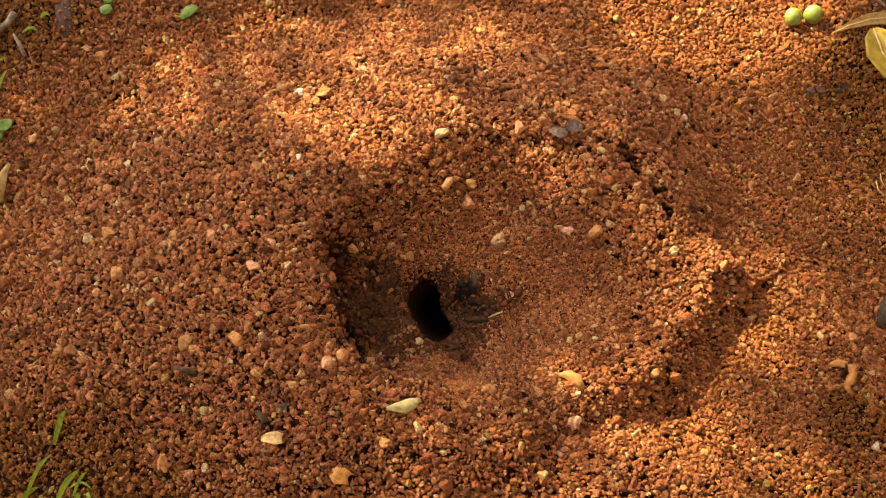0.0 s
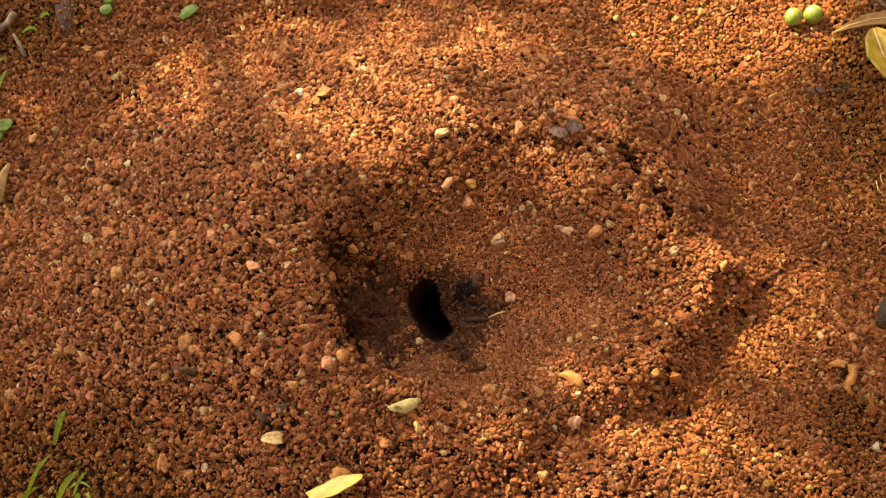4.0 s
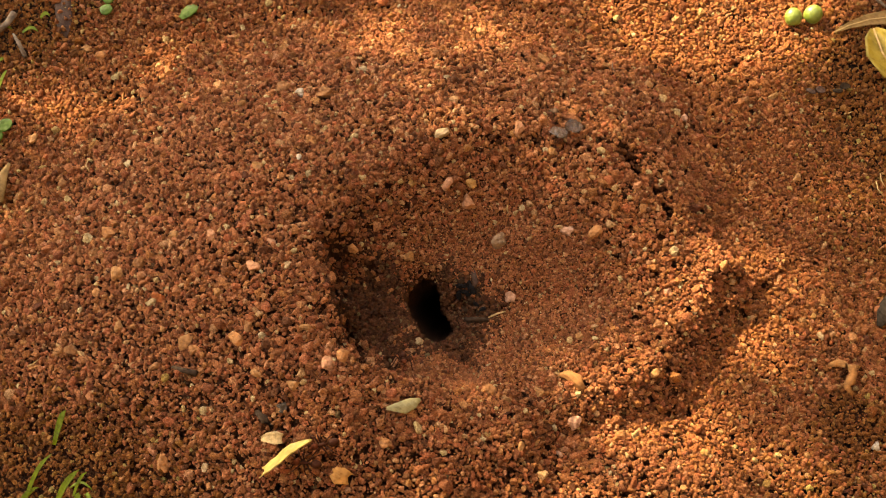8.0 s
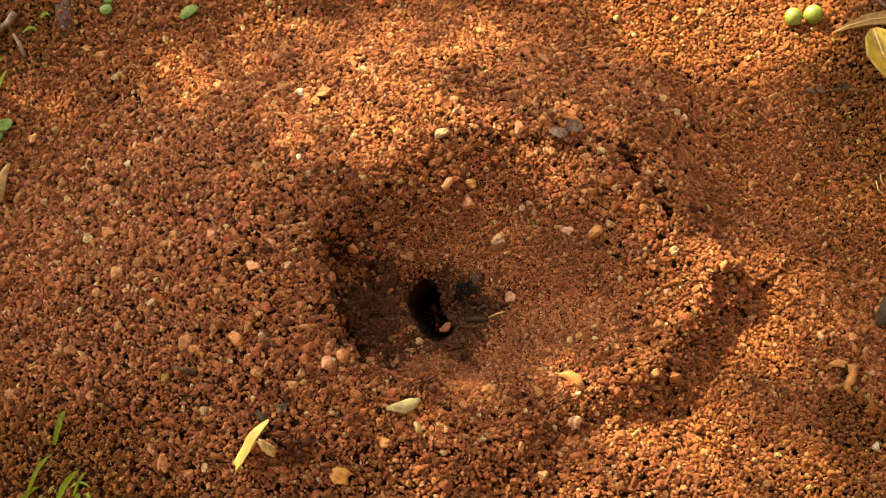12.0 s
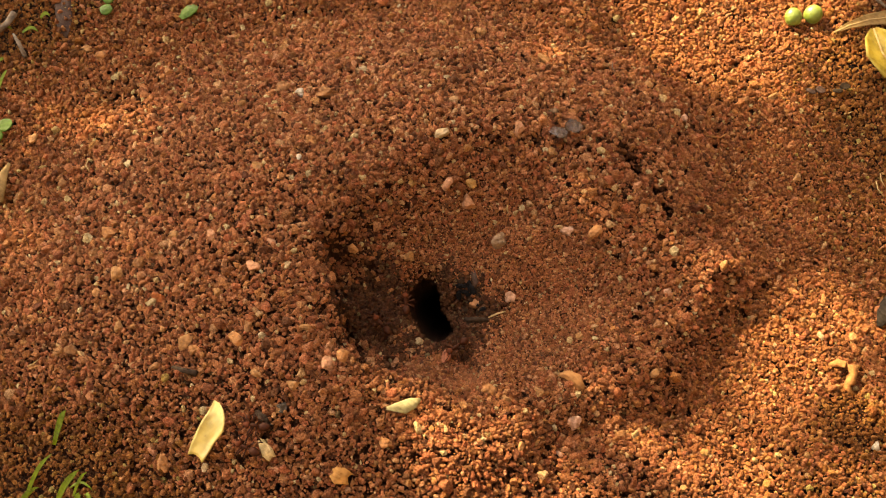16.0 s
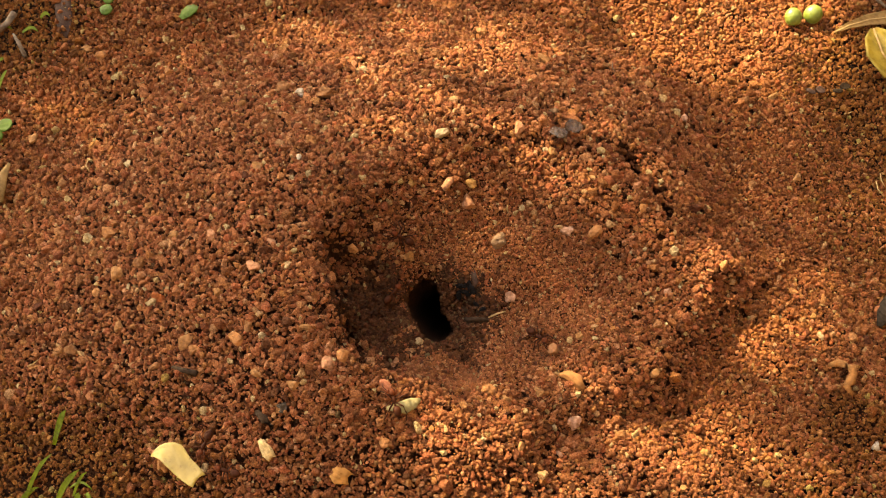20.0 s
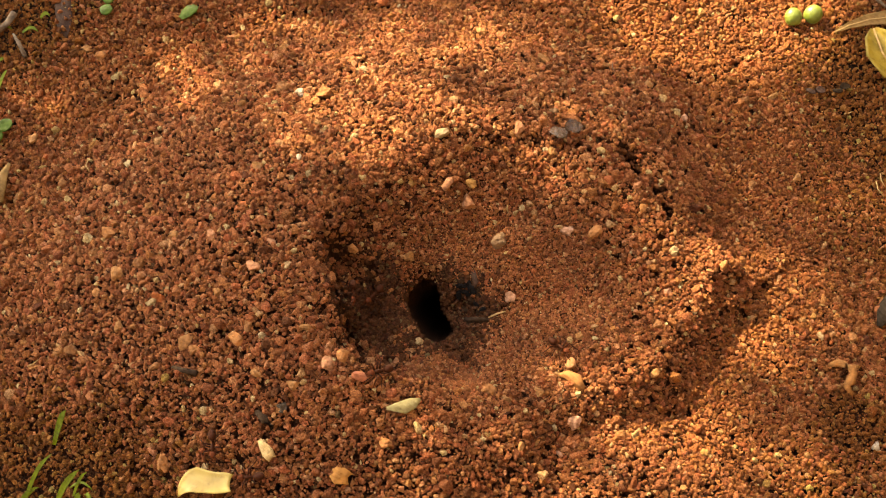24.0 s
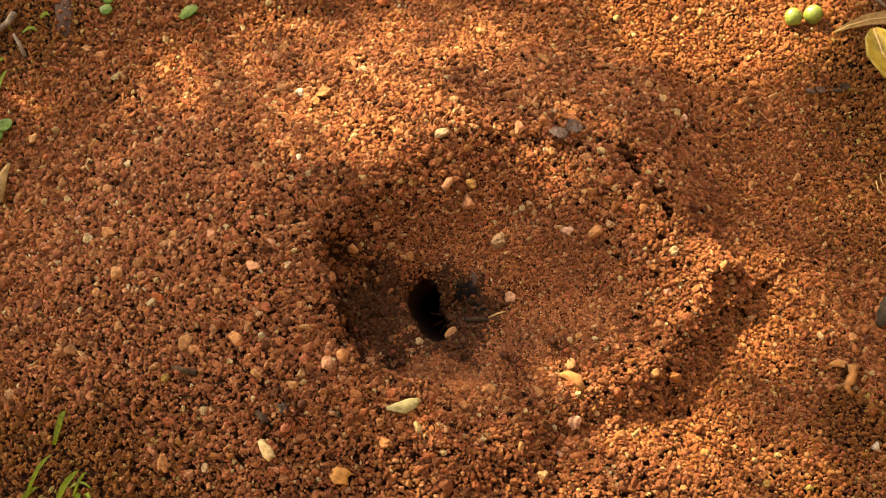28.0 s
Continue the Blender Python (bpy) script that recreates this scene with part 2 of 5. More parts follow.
def stone_template(level, seed, rough, grains=0, cuts=4):
    """Corners and triangles of one rough stone of about radius 1: a block with broken faces, or grains stuck together."""
    bm = bmesh.new()
    bmesh.ops.create_icosphere(bm, subdivisions=level, radius=1.0)
    r = np.random.default_rng(seed)
    stretch = Vector((r.uniform(0.95, 1.35), r.uniform(0.80, 1.10), r.uniform(0.70, 1.0)))
    cut = [(Vector(r.normal(size=3)).normalized(), r.uniform(0.40, 0.80)) for _ in range(cuts)]
    # smaller grains that stick together round a core
    grains = [(Vector(r.normal(size=3)).normalized() * r.uniform(0.50, 0.85), r.uniform(0.26, 0.50)) for _ in range(grains)]
    for v in bm.verts:
        p = v.co.normalized()
        reach = 0.62 if grains else 1.0
        for c, s in grains:
            along = c.dot(p)
            left = s * s - (c.length_squared - along * along)
            if left > 0:
                reach = max(reach, along + math.sqrt(left))
        p = p * reach
        for n, d in cut:
            over = p.dot(n) - d
            if over > 0:
                p = p - n * over * 0.92
        p = p * (1.0 + rough * r.uniform(-1, 1))
        v.co = Vector((p.x * stretch.x, p.y * stretch.y, p.z * stretch.z))
    co = np.array([v.co[:] for v in bm.verts])
    tri = np.array([[v.index for v in f.verts] for f in bm.faces])
    bm.free()
    return co, tri


SMALL = [stone_template(1, 100 + i, 0.36, 0, 2) for i in range(20)]
LARGE = [stone_template(2, 200 + i, 0.18, 0, 7) for i in range(14)] + [stone_template(2, 230 + i, 0.21, 9, 3) for i in range(12)]


def turns(n):
    q = rng.normal(size=(n, 4))
    q /= np.linalg.norm(q, axis=1, keepdims=True)
    w, x, y, z = q.T
    return np.stack([np.stack([1 - 2 * (y * y + z * z), 2 * (x * y - z * w), 2 * (x * z + y * w)], 1),
                     np.stack([2 * (x * y + z * w), 1 - 2 * (x * x + z * z), 2 * (y * z - x * w)], 1),
                     np.stack([2 * (x * z - y * w), 2 * (y * z + x * w), 1 - 2 * (x * x + y * y)], 1)], 1)


def crumb_mesh(name, pos, rad, templates):
    """All the crumbs at pos with radii rad in one mesh."""
    cos, tris, base = [], [], 0
    pick = rng.integers(0, len(templates), len(pos))
    for k, (tc, tt) in enumerate(templates):
        sel = np.nonzero(pick == k)[0]
        if not len(sel):
            continue
        c = np.einsum("nij,vj->nvi", turns(len(sel)), tc) * rad[sel][:, None, None] + pos[sel][:, None, :]
        t = tt[None] + (np.arange(len(sel)) * len(tc))[:, None, None] + base
        cos.append(c.reshape(-1, 3))
        tris.append(t.reshape(-1, 3))
        base += len(sel) * len(tc)
    return quads_mesh(name, np.concatenate(cos), np.concatenate(tris))


def strew(n, lo, hi, area, grid=None, gap=0.80, keep=None):
    """Up to n places with radii between lo and hi, the large ones first, that do not sit in one another."""
    x0, x1, y0, y1 = area
    cell = 0.004
    grid = {} if grid is None else grid
    radii = np.sort(lo + (hi - lo) * rng.random(n) ** 2.2)[::-1]
    xs, ys = rng.uniform(x0, x1, n), rng.uniform(y0, y1, n)
    if keep is not None:
        ok = keep(xs, ys, radii)
        xs, ys, radii = xs[ok], ys[ok], radii[ok]
    out = []
    for x, y, r in zip(xs.tolist(), ys.tolist(), radii.tolist()):
        i, j = int(x // cell), int(y // cell)
        free = True
        for a in (i - 1, i, i + 1):
            for b in (j - 1, j, j + 1):
                for (u, v, w) in grid.get((a, b), ()):
                    if (u - x) ** 2 + (v - y) ** 2 < (gap * (r + w)) ** 2:
                        free = False
                        break
                if not free:
                    break
            if not free:
                break
        if free:
            grid.setdefault((i, j), []).append((x, y, r))
            out.append((x, y, r))
    return np.array(out)


def fineness(x, y):
    """1 in the trodden crater, where the crumbs are fine, 0 on the coarse heap."""
    d = np.hypot((x - HOLE[0] - 0.022) / 0.055, (y - HOLE[1] - 0.004) / 0.046)
    # the blown dust on the ground beyond the heap and at the foot of its steep face
    e = np.hypot((x - 0.140) / 0.062, (y - 0.040) / 0.052)
    f = np.hypot((x - 0.104) / 0.034, (y + 0.036) / 0.034)
    return np.maximum.reduce([1.0 - smooth(d, 0.55, 1.1), 0.92 - 0.92 * smooth(e, 0.5, 1.15), 0.85 - 0.85 * smooth(f, 0.4, 1.1)])


def sparse(x, y):
    """Where the crumbs lie loosely, the darkened soil shows and the crumbs take the painted corner dimness: away from
    the heap.
    """
    a = 1.0 - smooth(np.hypot((x + 0.155) / 0.105, (y + 0.095) / 0.070), 0.3, 1.0)
    b = 1.0 - smooth(np.hypot((x + 0.180) / 0.060, (y - 0.130) / 0.050), 0.3, 1.0)
    c = 1.0 - smooth(np.hypot((x - 0.178) / 0.052, (y - 0.085) / 0.062), 0.3, 1.0)
    d = 1.0 - smooth(np.hypot((x - 0.140) / 0.020, (y + 0.052) / 0.018), 0.3, 1.0)
    e = 0.35 - 0.35 * smooth(np.hypot((x - 0.150) / 0.055, (y + 0.085) / 0.050), 0.3, 1.0)
    f = 0.38 - 0.38 * smooth(np.hypot((x - 0.170) / 0.052, (y - 0.046) / 0.075), 0.3, 1.0)
    return np.maximum.reduce([a, b, c, d, e, f])


def allowed(x, y, r):
    fine = fineness(x, y)
    loose = rng.random(len(x)) > 0.62 * sparse(x, y)
    return (hole_distance(x, y) > 1.0) & ~in_crack(x, y) & (np.abs(x) < 0.160 + 0.16 * (y + 0.08)) & loose & (r < 0.0026 - 0.0019 * fine + 0.0006 * rng.random(len(x)) ** 4)


AREA = (-0.186, 0.186, -0.089, 0.142)
taken = {}

# ---- unseen walls added behind and beside the camera, to block part of the sky light ----
ADDED_WALL_BROWN = plain_material("added_wall_brown", (0.165, 0.12, 0.084), 0.95, 0.6, 6.0, 0.5)


def added_wall(name, x0, x1, y0, y1, h):
    bm = bmesh.new()
    bmesh.ops.create_cube(bm, size=1.0)
    for v in bm.verts:
        v.co = Vector(((x0 + x1) / 2 + v.co.x * (x1 - x0), (y0 + y1) / 2 + v.co.y * (y1 - y0), (h - 0.05) / 2 + v.co.z * (h + 0.05)))
    bmesh.ops.bevel(bm, geom=[e for e in bm.edges], offset=0.012, segments=2, affect="EDGES")
    tagged(part(name, bm, ADDED_WALL_BROWN, smoothed=False), "unseen brown wall added to block sky light from its side", "wall", kind="structure")


added_wall("added_wall_near", -1.60, 0.85, -0.85, -0.70, 1.7)
added_wall("added_wall_right", 0.70, 0.85, -0.70, 2.60, 1.5)

# ---- the shrub that stands between the sun and the mound ----
BARK = plain_material("shrub_bark", (0.16, 0.11, 0.07), 0.9, 0.5, 120.0, 0.6)
SHRUB_LEAF = plain_material("shrub_leaf", (0.07, 0.12, 0.03), 0.55, 0.6, 60.0, 0.2)
E1 = Vector((0, 0, 1)).cross(SUN).normalized()
E2 = SUN.cross(E1).normalized()
CROWN = SUN * 1.45
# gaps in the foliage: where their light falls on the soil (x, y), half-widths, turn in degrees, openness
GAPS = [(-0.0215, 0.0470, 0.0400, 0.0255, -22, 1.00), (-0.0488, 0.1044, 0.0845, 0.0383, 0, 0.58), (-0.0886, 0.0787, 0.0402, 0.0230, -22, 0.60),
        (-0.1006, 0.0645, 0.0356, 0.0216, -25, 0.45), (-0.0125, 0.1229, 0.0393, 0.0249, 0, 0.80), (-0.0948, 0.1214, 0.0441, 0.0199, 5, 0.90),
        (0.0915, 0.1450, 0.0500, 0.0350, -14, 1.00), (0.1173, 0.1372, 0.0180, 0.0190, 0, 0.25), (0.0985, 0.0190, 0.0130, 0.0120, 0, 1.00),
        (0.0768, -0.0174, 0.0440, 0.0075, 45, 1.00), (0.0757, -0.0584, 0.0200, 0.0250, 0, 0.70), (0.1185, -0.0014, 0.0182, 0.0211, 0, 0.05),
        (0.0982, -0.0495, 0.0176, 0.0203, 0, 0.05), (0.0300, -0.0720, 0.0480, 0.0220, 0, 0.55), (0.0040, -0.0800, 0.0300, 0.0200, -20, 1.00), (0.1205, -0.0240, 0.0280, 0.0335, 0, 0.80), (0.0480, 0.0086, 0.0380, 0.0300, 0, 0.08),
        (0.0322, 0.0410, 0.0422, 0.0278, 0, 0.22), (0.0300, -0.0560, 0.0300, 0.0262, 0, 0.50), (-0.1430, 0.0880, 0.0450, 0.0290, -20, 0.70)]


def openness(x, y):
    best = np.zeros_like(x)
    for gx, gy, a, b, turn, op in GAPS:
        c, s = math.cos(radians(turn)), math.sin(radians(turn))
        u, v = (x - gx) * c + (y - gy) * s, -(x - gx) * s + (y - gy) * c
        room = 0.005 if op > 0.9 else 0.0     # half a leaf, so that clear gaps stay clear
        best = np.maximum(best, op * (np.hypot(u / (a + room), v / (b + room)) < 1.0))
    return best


def leaf_template():
    """A small pointed leaf, folded along its rib, of length 1."""
    co, quad = [], []
    for i, (x, w, z) in enumerate([(0.0, 0.03, 0.0), (0.45, 0.25, 0.05), (1.0, 0.02, -0.03)]):
        co += [(x - 0.5, -w, z + w * 0.25), (x - 0.5, 0.0, z), (x - 0.5, w, z + w * 0.25)]
    for i in range(2):
        for j in range(2):
            k = i * 3 + j
            quad.append((k, k + 3, k + 4, k + 1))
    return np.array(co), np.array(quad)


def foliage(name, us, vs, ds, parent, r):
    """Leaves spread about the crown at (us, vs) across the sun's way, ds along it."""
    tc, tq = leaf_template()
    n = len(us)
    size = r.uniform(0.016, 0.026, n)
    q = r.normal(size=(n, 3))
    a = q / np.linalg.norm(q, axis=1, keepdims=True)
    b = np.cross(a, r.normal(size=(n, 3)) * 0.5 + np.array(SUN)[None] * 1.6)
    b /= np.linalg.norm(b, axis=1, keepdims=True)
    c = np.cross(a, b)
    centre = np.array(CROWN)[None] + us[:, None] * np.array(E1) + vs[:, None] * np.array(E2) + ds[:, None] * np.array(SUN)
    pts = centre[:, None] + size[:, None, None] * (tc[None, :, 0:1] * a[:, None] + tc[None, :, 1:2] * b[:, None] + tc[None, :, 2:3] * c[:, None])
    faces = tq[None] + (np.arange(n) * len(tc))[:, None, None]
    me = quads_mesh(name, pts.reshape(-1, 3), faces.reshape(-1, 4))
    me.materials.append(SHRUB_LEAF)
    ob = new(name, me)
    ob.parent = parent
    return tagged(ob, "dense small green leaves", kind="stuff")


def tube(bm, points, radii, sides=8):
    """A tapered round stick through the points."""
    rings = []
    for i, p in enumerate(points):
        p = Vector(p)
        d = (Vector(points[min(i + 1, len(points) - 1)]) - Vector(points[max(i - 1, 0)])).normalized()
        s = d.orthogonal().normalized()
        t = d.cross(s)
        rings.append([bm.verts.new(p + (s * math.cos(2 * math.pi * k / sides) + t * math.sin(2 * math.pi * k / sides)) * radii[i]) for k in range(sides)])
    for a, b in zip(rings, rings[1:]):
        for k in range(sides):
            bm.faces.new((a[k], a[(k + 1) % sides], b[(k + 1) % sides], b[k]))
    bm.faces.new(rings[0][::-1])
    bm.faces.new(rings[-1])
    return bm


def build_shrub():
    root = tagged(new("shrub"), "leafy green shrub that shades the mound", "shrub")
    base = Vector((CROWN.x - 0.25, CROWN.y + 0.25, 0.0))
    top = CROWN - E2 * 0.22
    part("stem", tube(bmesh.new(), [base, base + Vector((0.03, -0.02, 0.25)), base.lerp(top, 0.6), top], [0.022, 0.017, 0.011, 0.004]), BARK, root)
    r = np.random.default_rng(21)
    for k in range(7):
        a = 2 * math.pi * k / 7 + r.uniform(-0.3, 0.3)
        end = CROWN + (E1 * math.cos(a) + E2 * math.sin(a)) * r.uniform(0.32, 0.42)
        start = base.lerp(top, r.uniform(0.45, 0.9))
        part("limb", tube(bmesh.new(), [start, start.lerp(end, 0.5) + SUN * 0.10, end + SUN * 0.06], [0.004, 0.003, 0.0015], 6), BARK, root)
    n = 30000
    us, vs = r.uniform(-0.48, 0.48, n), r.uniform(-0.42, 0.42, n)
    ds = r.uniform(-1.0, 1.0, n) * 0.26 * np.sqrt(np.clip(1.0 - (us ** 2 + vs ** 2) / 0.24, 0.05, 1.0))
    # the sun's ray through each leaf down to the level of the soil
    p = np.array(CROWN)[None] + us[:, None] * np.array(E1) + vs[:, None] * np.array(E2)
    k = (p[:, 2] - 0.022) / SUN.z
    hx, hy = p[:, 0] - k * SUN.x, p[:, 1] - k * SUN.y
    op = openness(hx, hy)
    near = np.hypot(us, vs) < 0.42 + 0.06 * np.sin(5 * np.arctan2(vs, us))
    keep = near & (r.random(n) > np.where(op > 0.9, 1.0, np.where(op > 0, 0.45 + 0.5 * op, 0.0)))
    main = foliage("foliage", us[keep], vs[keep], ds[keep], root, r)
    # a looser twig of leaves that the breeze carries into the upper gaps for a while
    n = 900
    us, vs, ds = r.normal(0.0, 0.045, n), r.normal(0.0, 0.030, n), r.uniform(-0.36, -0.28, n)
    twig = foliage("hanging_twig", us, vs, ds, root, r)
    n = 420
    us, vs, ds = r.normal(0.0, 0.050, n), r.normal(0.0, 0.035, n), r.uniform(-0.36, -0.28, n)
    other = foliage("hanging_twig", us, vs, ds, root, r)
    n = 24
    us, vs, ds = r.normal(0.0, 0.026, n), r.normal(0.0, 0.013, n), r.uniform(-0.36, -0.28, n)
    low = foliage("hanging_twig", us, vs, ds, root, r)
    n = 70
    us, vs, ds = r.normal(0.0, 0.020, n), r.normal(0.0, 0.011, n), r.uniform(-0.36, -0.28, n)
    side = foliage("hanging_twig", us, vs, ds, root, r)
    return root, main, twig, other, low, side


shrub, shrub_leaves, shrub_twig, far_twig, low_twig, side_twig = build_shrub()

# ---- pebbles that stand out ----
PEBBLE_COLOURS = {"white": (0.55, 0.45, 0.35), "cream": (0.55, 0.37, 0.21), "grey_tan": (0.31, 0.175, 0.10), "salmon": (0.55, 0.24, 0.13),
                  "ochre": (0.48, 0.24, 0.085), "orange": (0.52, 0.215, 0.085), "pink": (0.58, 0.30, 0.20), "tan": (0.48, 0.22, 0.09),
                  "red": (0.50, 0.14, 0.05), "brown": (0.35, 0.145, 0.058), "grey": (0.095, 0.066, 0.048)}
PEBBLE_WORDS = {"white": "whitish quartz pebble", "cream": "cream pebble", "grey_tan": "greyish tan pebble", "salmon": "salmon pebble",
                "ochre": "ochre pebble", "orange": "orange pebble", "pink": "pinkish pebble", "tan": "tan pebble", "red": "red-orange pebble",
                "brown": "brown pebble", "grey": "dark grey pebble"}
# pebbles that stand out: place and radius in millimetres, by colour
PEBBLES = {
    "white": [(-0.0522, 0.0710, 2.1), (-0.0497, 0.0329, 1.5), (0.1452, -0.0596, 1.8)],
    "cream": [(-0.0008, 0.0428, 2.7), (-0.0083, -0.0264, 1.6), (-0.0207, 0.0652, 1.3), (-0.0753, -0.0747, 1.7), (0.1319, -0.0178, 1.5), (-0.0295, 0.0856, 1.6),
              (-0.0510, -0.0110, 1.5)],
    "grey_tan": [(0.0195, 0.0098, 3.4), (0.0402, 0.0579, 1.8)],
    "salmon": [(0.0268, 0.0482, 2.6), (0.0014, 0.0263, 2.4), (0.0087, 0.0224, 2.8), (-0.0783, 0.0037, 2.0), (-0.0367, -0.0466, 2.7), (-0.0627, -0.0112, 2.5),
               (-0.0571, -0.0021, 1.7), (-0.0160, -0.0339, 1.3), (-0.0021, -0.0391, 1.2)],
    "ochre": [(0.0097, 0.0285, 2.0), (-0.0113, 0.0248, 1.5), (0.0861, -0.0631, 1.6), (0.1304, -0.0103, 1.5)],
    "orange": [(0.0526, 0.0120, 2.8), (-0.1164, 0.0128, 2.5), (-0.0669, -0.0362, 2.8), (-0.0319, -0.0435, 2.5), (-0.0460, 0.0423, 2.0), (-0.0308, 0.0026, 2.1),
               (0.0692, 0.0200, 1.5), (-0.0895, -0.0720, 2.6), (-0.0180, -0.0697, 2.0), (-0.0808, -0.0374, 2.1), (0.0141, -0.0477, 2.4), (0.0065, -0.0561, 1.6),
               (-0.0175, 0.0765, 1.6), (-0.1054, 0.0930, 2.0), (-0.1338, 0.1038, 2.1), (0.1068, 0.0101, 1.6), (0.1241, -0.0005, 1.8), (0.0971, -0.0478, 1.5),
               (0.1434, -0.0187, 1.8)],
    "pink": [(0.0431, 0.0128, 2.2), (0.0431, -0.0561, 2.4), (-0.1300, 0.0229, 1.6), (0.0230, -0.0081, 2.1), (0.0901, 0.0696, 1.8), (0.0380, -0.0659, 1.4),
             (0.0771, -0.0085, 1.5)],
    "tan": [(0.0703, -0.0376, 1.9), (-0.1111, -0.0056, 2.8), (-0.0840, -0.0340, 3.0), (0.0374, 0.0923, 3.0), (-0.0642, 0.0321, 1.9), (-0.1030, 0.0224, 1.7),
            (-0.0116, 0.0038, 2.0), (0.0382, 0.0410, 2.1), (0.0167, 0.0708, 1.6), (-0.1079, -0.0246, 2.0), (-0.0594, -0.0482, 1.9), (-0.0474, -0.0523, 2.2),
            (0.0246, -0.0676, 1.8), (0.0778, 0.0856, 1.9), (0.0204, -0.0505, 2.0), (0.0461, -0.0260, 1.9), (0.0316, -0.0476, 1.8), (-0.1399, 0.1081, 2.3),
            (-0.1547, 0.0644, 2.2), (-0.0083, 0.0931, 1.9), (0.0156, 0.1090, 2.2), (0.1313, 0.0464, 1.9), (-0.0444, -0.0333, 1.8), (-0.0743, -0.0189, 1.9),
            (-0.0916, 0.0066, 1.8), (-0.0337, 0.0665, 1.4)],
    "red": [(-0.0940, -0.0173, 2.6), (-0.0677, 0.0150, 1.5), (-0.0236, 0.1311, 2.5), (0.0538, -0.0383, 1.6), (0.0948, 0.0203, 1.7)],
    "brown": [(-0.0421, 0.0677, 3.3), (-0.0597, 0.0764, 3.0), (-0.1249, -0.0295, 2.6), (-0.0942, -0.0411, 1.9), (-0.1207, 0.0057, 1.8), (0.0581, -0.0585, 1.9),
              (-0.1397, 0.0408, 1.9), (0.0622, 0.0946, 2.2), (0.1145, 0.0441, 1.9), (0.1162, 0.0822, 1.8), (-0.0630, -0.0320, 2.0), (-0.1028, -0.0028, 2.0)],
    "grey": [(-0.0504, -0.0591, 2.0)],
}


def stone_meshes(prefix, templates):
    out = []
    for co, tri in templates:
        out.append(quads_mesh(prefix, co, tri))
    return out


def reserve(x, y, r):
    """Keeps the loose crumbs from growing into a thing."""
    taken.setdefault((int(x // 0.004), int(y // 0.004)), []).append((x, y, r))


def pebble(x, y, r, meshes, parent, k, label=""):
    ob = new("pebble", meshes[k % len(meshes)])
    ob.parent = parent
    a = random.uniform(0, 360)
    ob.matrix_basis = on_ground(x, y, a, r * 0.45) @ pose(0, 0, 0, random.uniform(-25, 25), random.uniform(-25, 25)) @ Matrix.Diagonal((r, r, r, 1))
    reserve(x, y, r)
    return tagged(ob, label)


def build_pebbles():
    k = 0
    for colour, spots in PEBBLES.items():
        mat = plain_material("pebble_" + colour, tuple(0.86 * v for v in PEBBLE_COLOURS[colour]), 0.92, 0.55, 1.6, 1.0)
        meshes = stone_meshes("pebble", PEBBLE_FORMS)
        for me in meshes:
            me.materials.append(mat)
        for x, y, r in spots:
            home = mound if mound_height(x, y) > plain_height(x, y) else ground
            pebble(x, y, r / 1000.0, meshes, home, k, PEBBLE_WORDS[colour])
            k += 1
    # more coarse crumbs of the heap, each by itself
    meshes = stone_meshes("pebble", PEBBLE_FORMS)
    for me in meshes:
        me.materials.append(PEBBLE)
    made = 0
    for x, y, r in strew(1500, 0.0015, 0.0020, (-0.13, 0.12, -0.085, 0.10), taken, 1.0, allowed):
        if made < 190 and mound_height(x, y) > plain_height(x, y) + 0.002:
            pebble(float(x), float(y), float(r), meshes, mound, made)
            made += 1


PEBBLE_FORMS = [stone_template(3, 300 + i, 0.085, 0, 8) for i in range(8)] + [stone_template(3, 320 + i, 0.11, 10, 3) for i in range(4)]
build_pebbles()


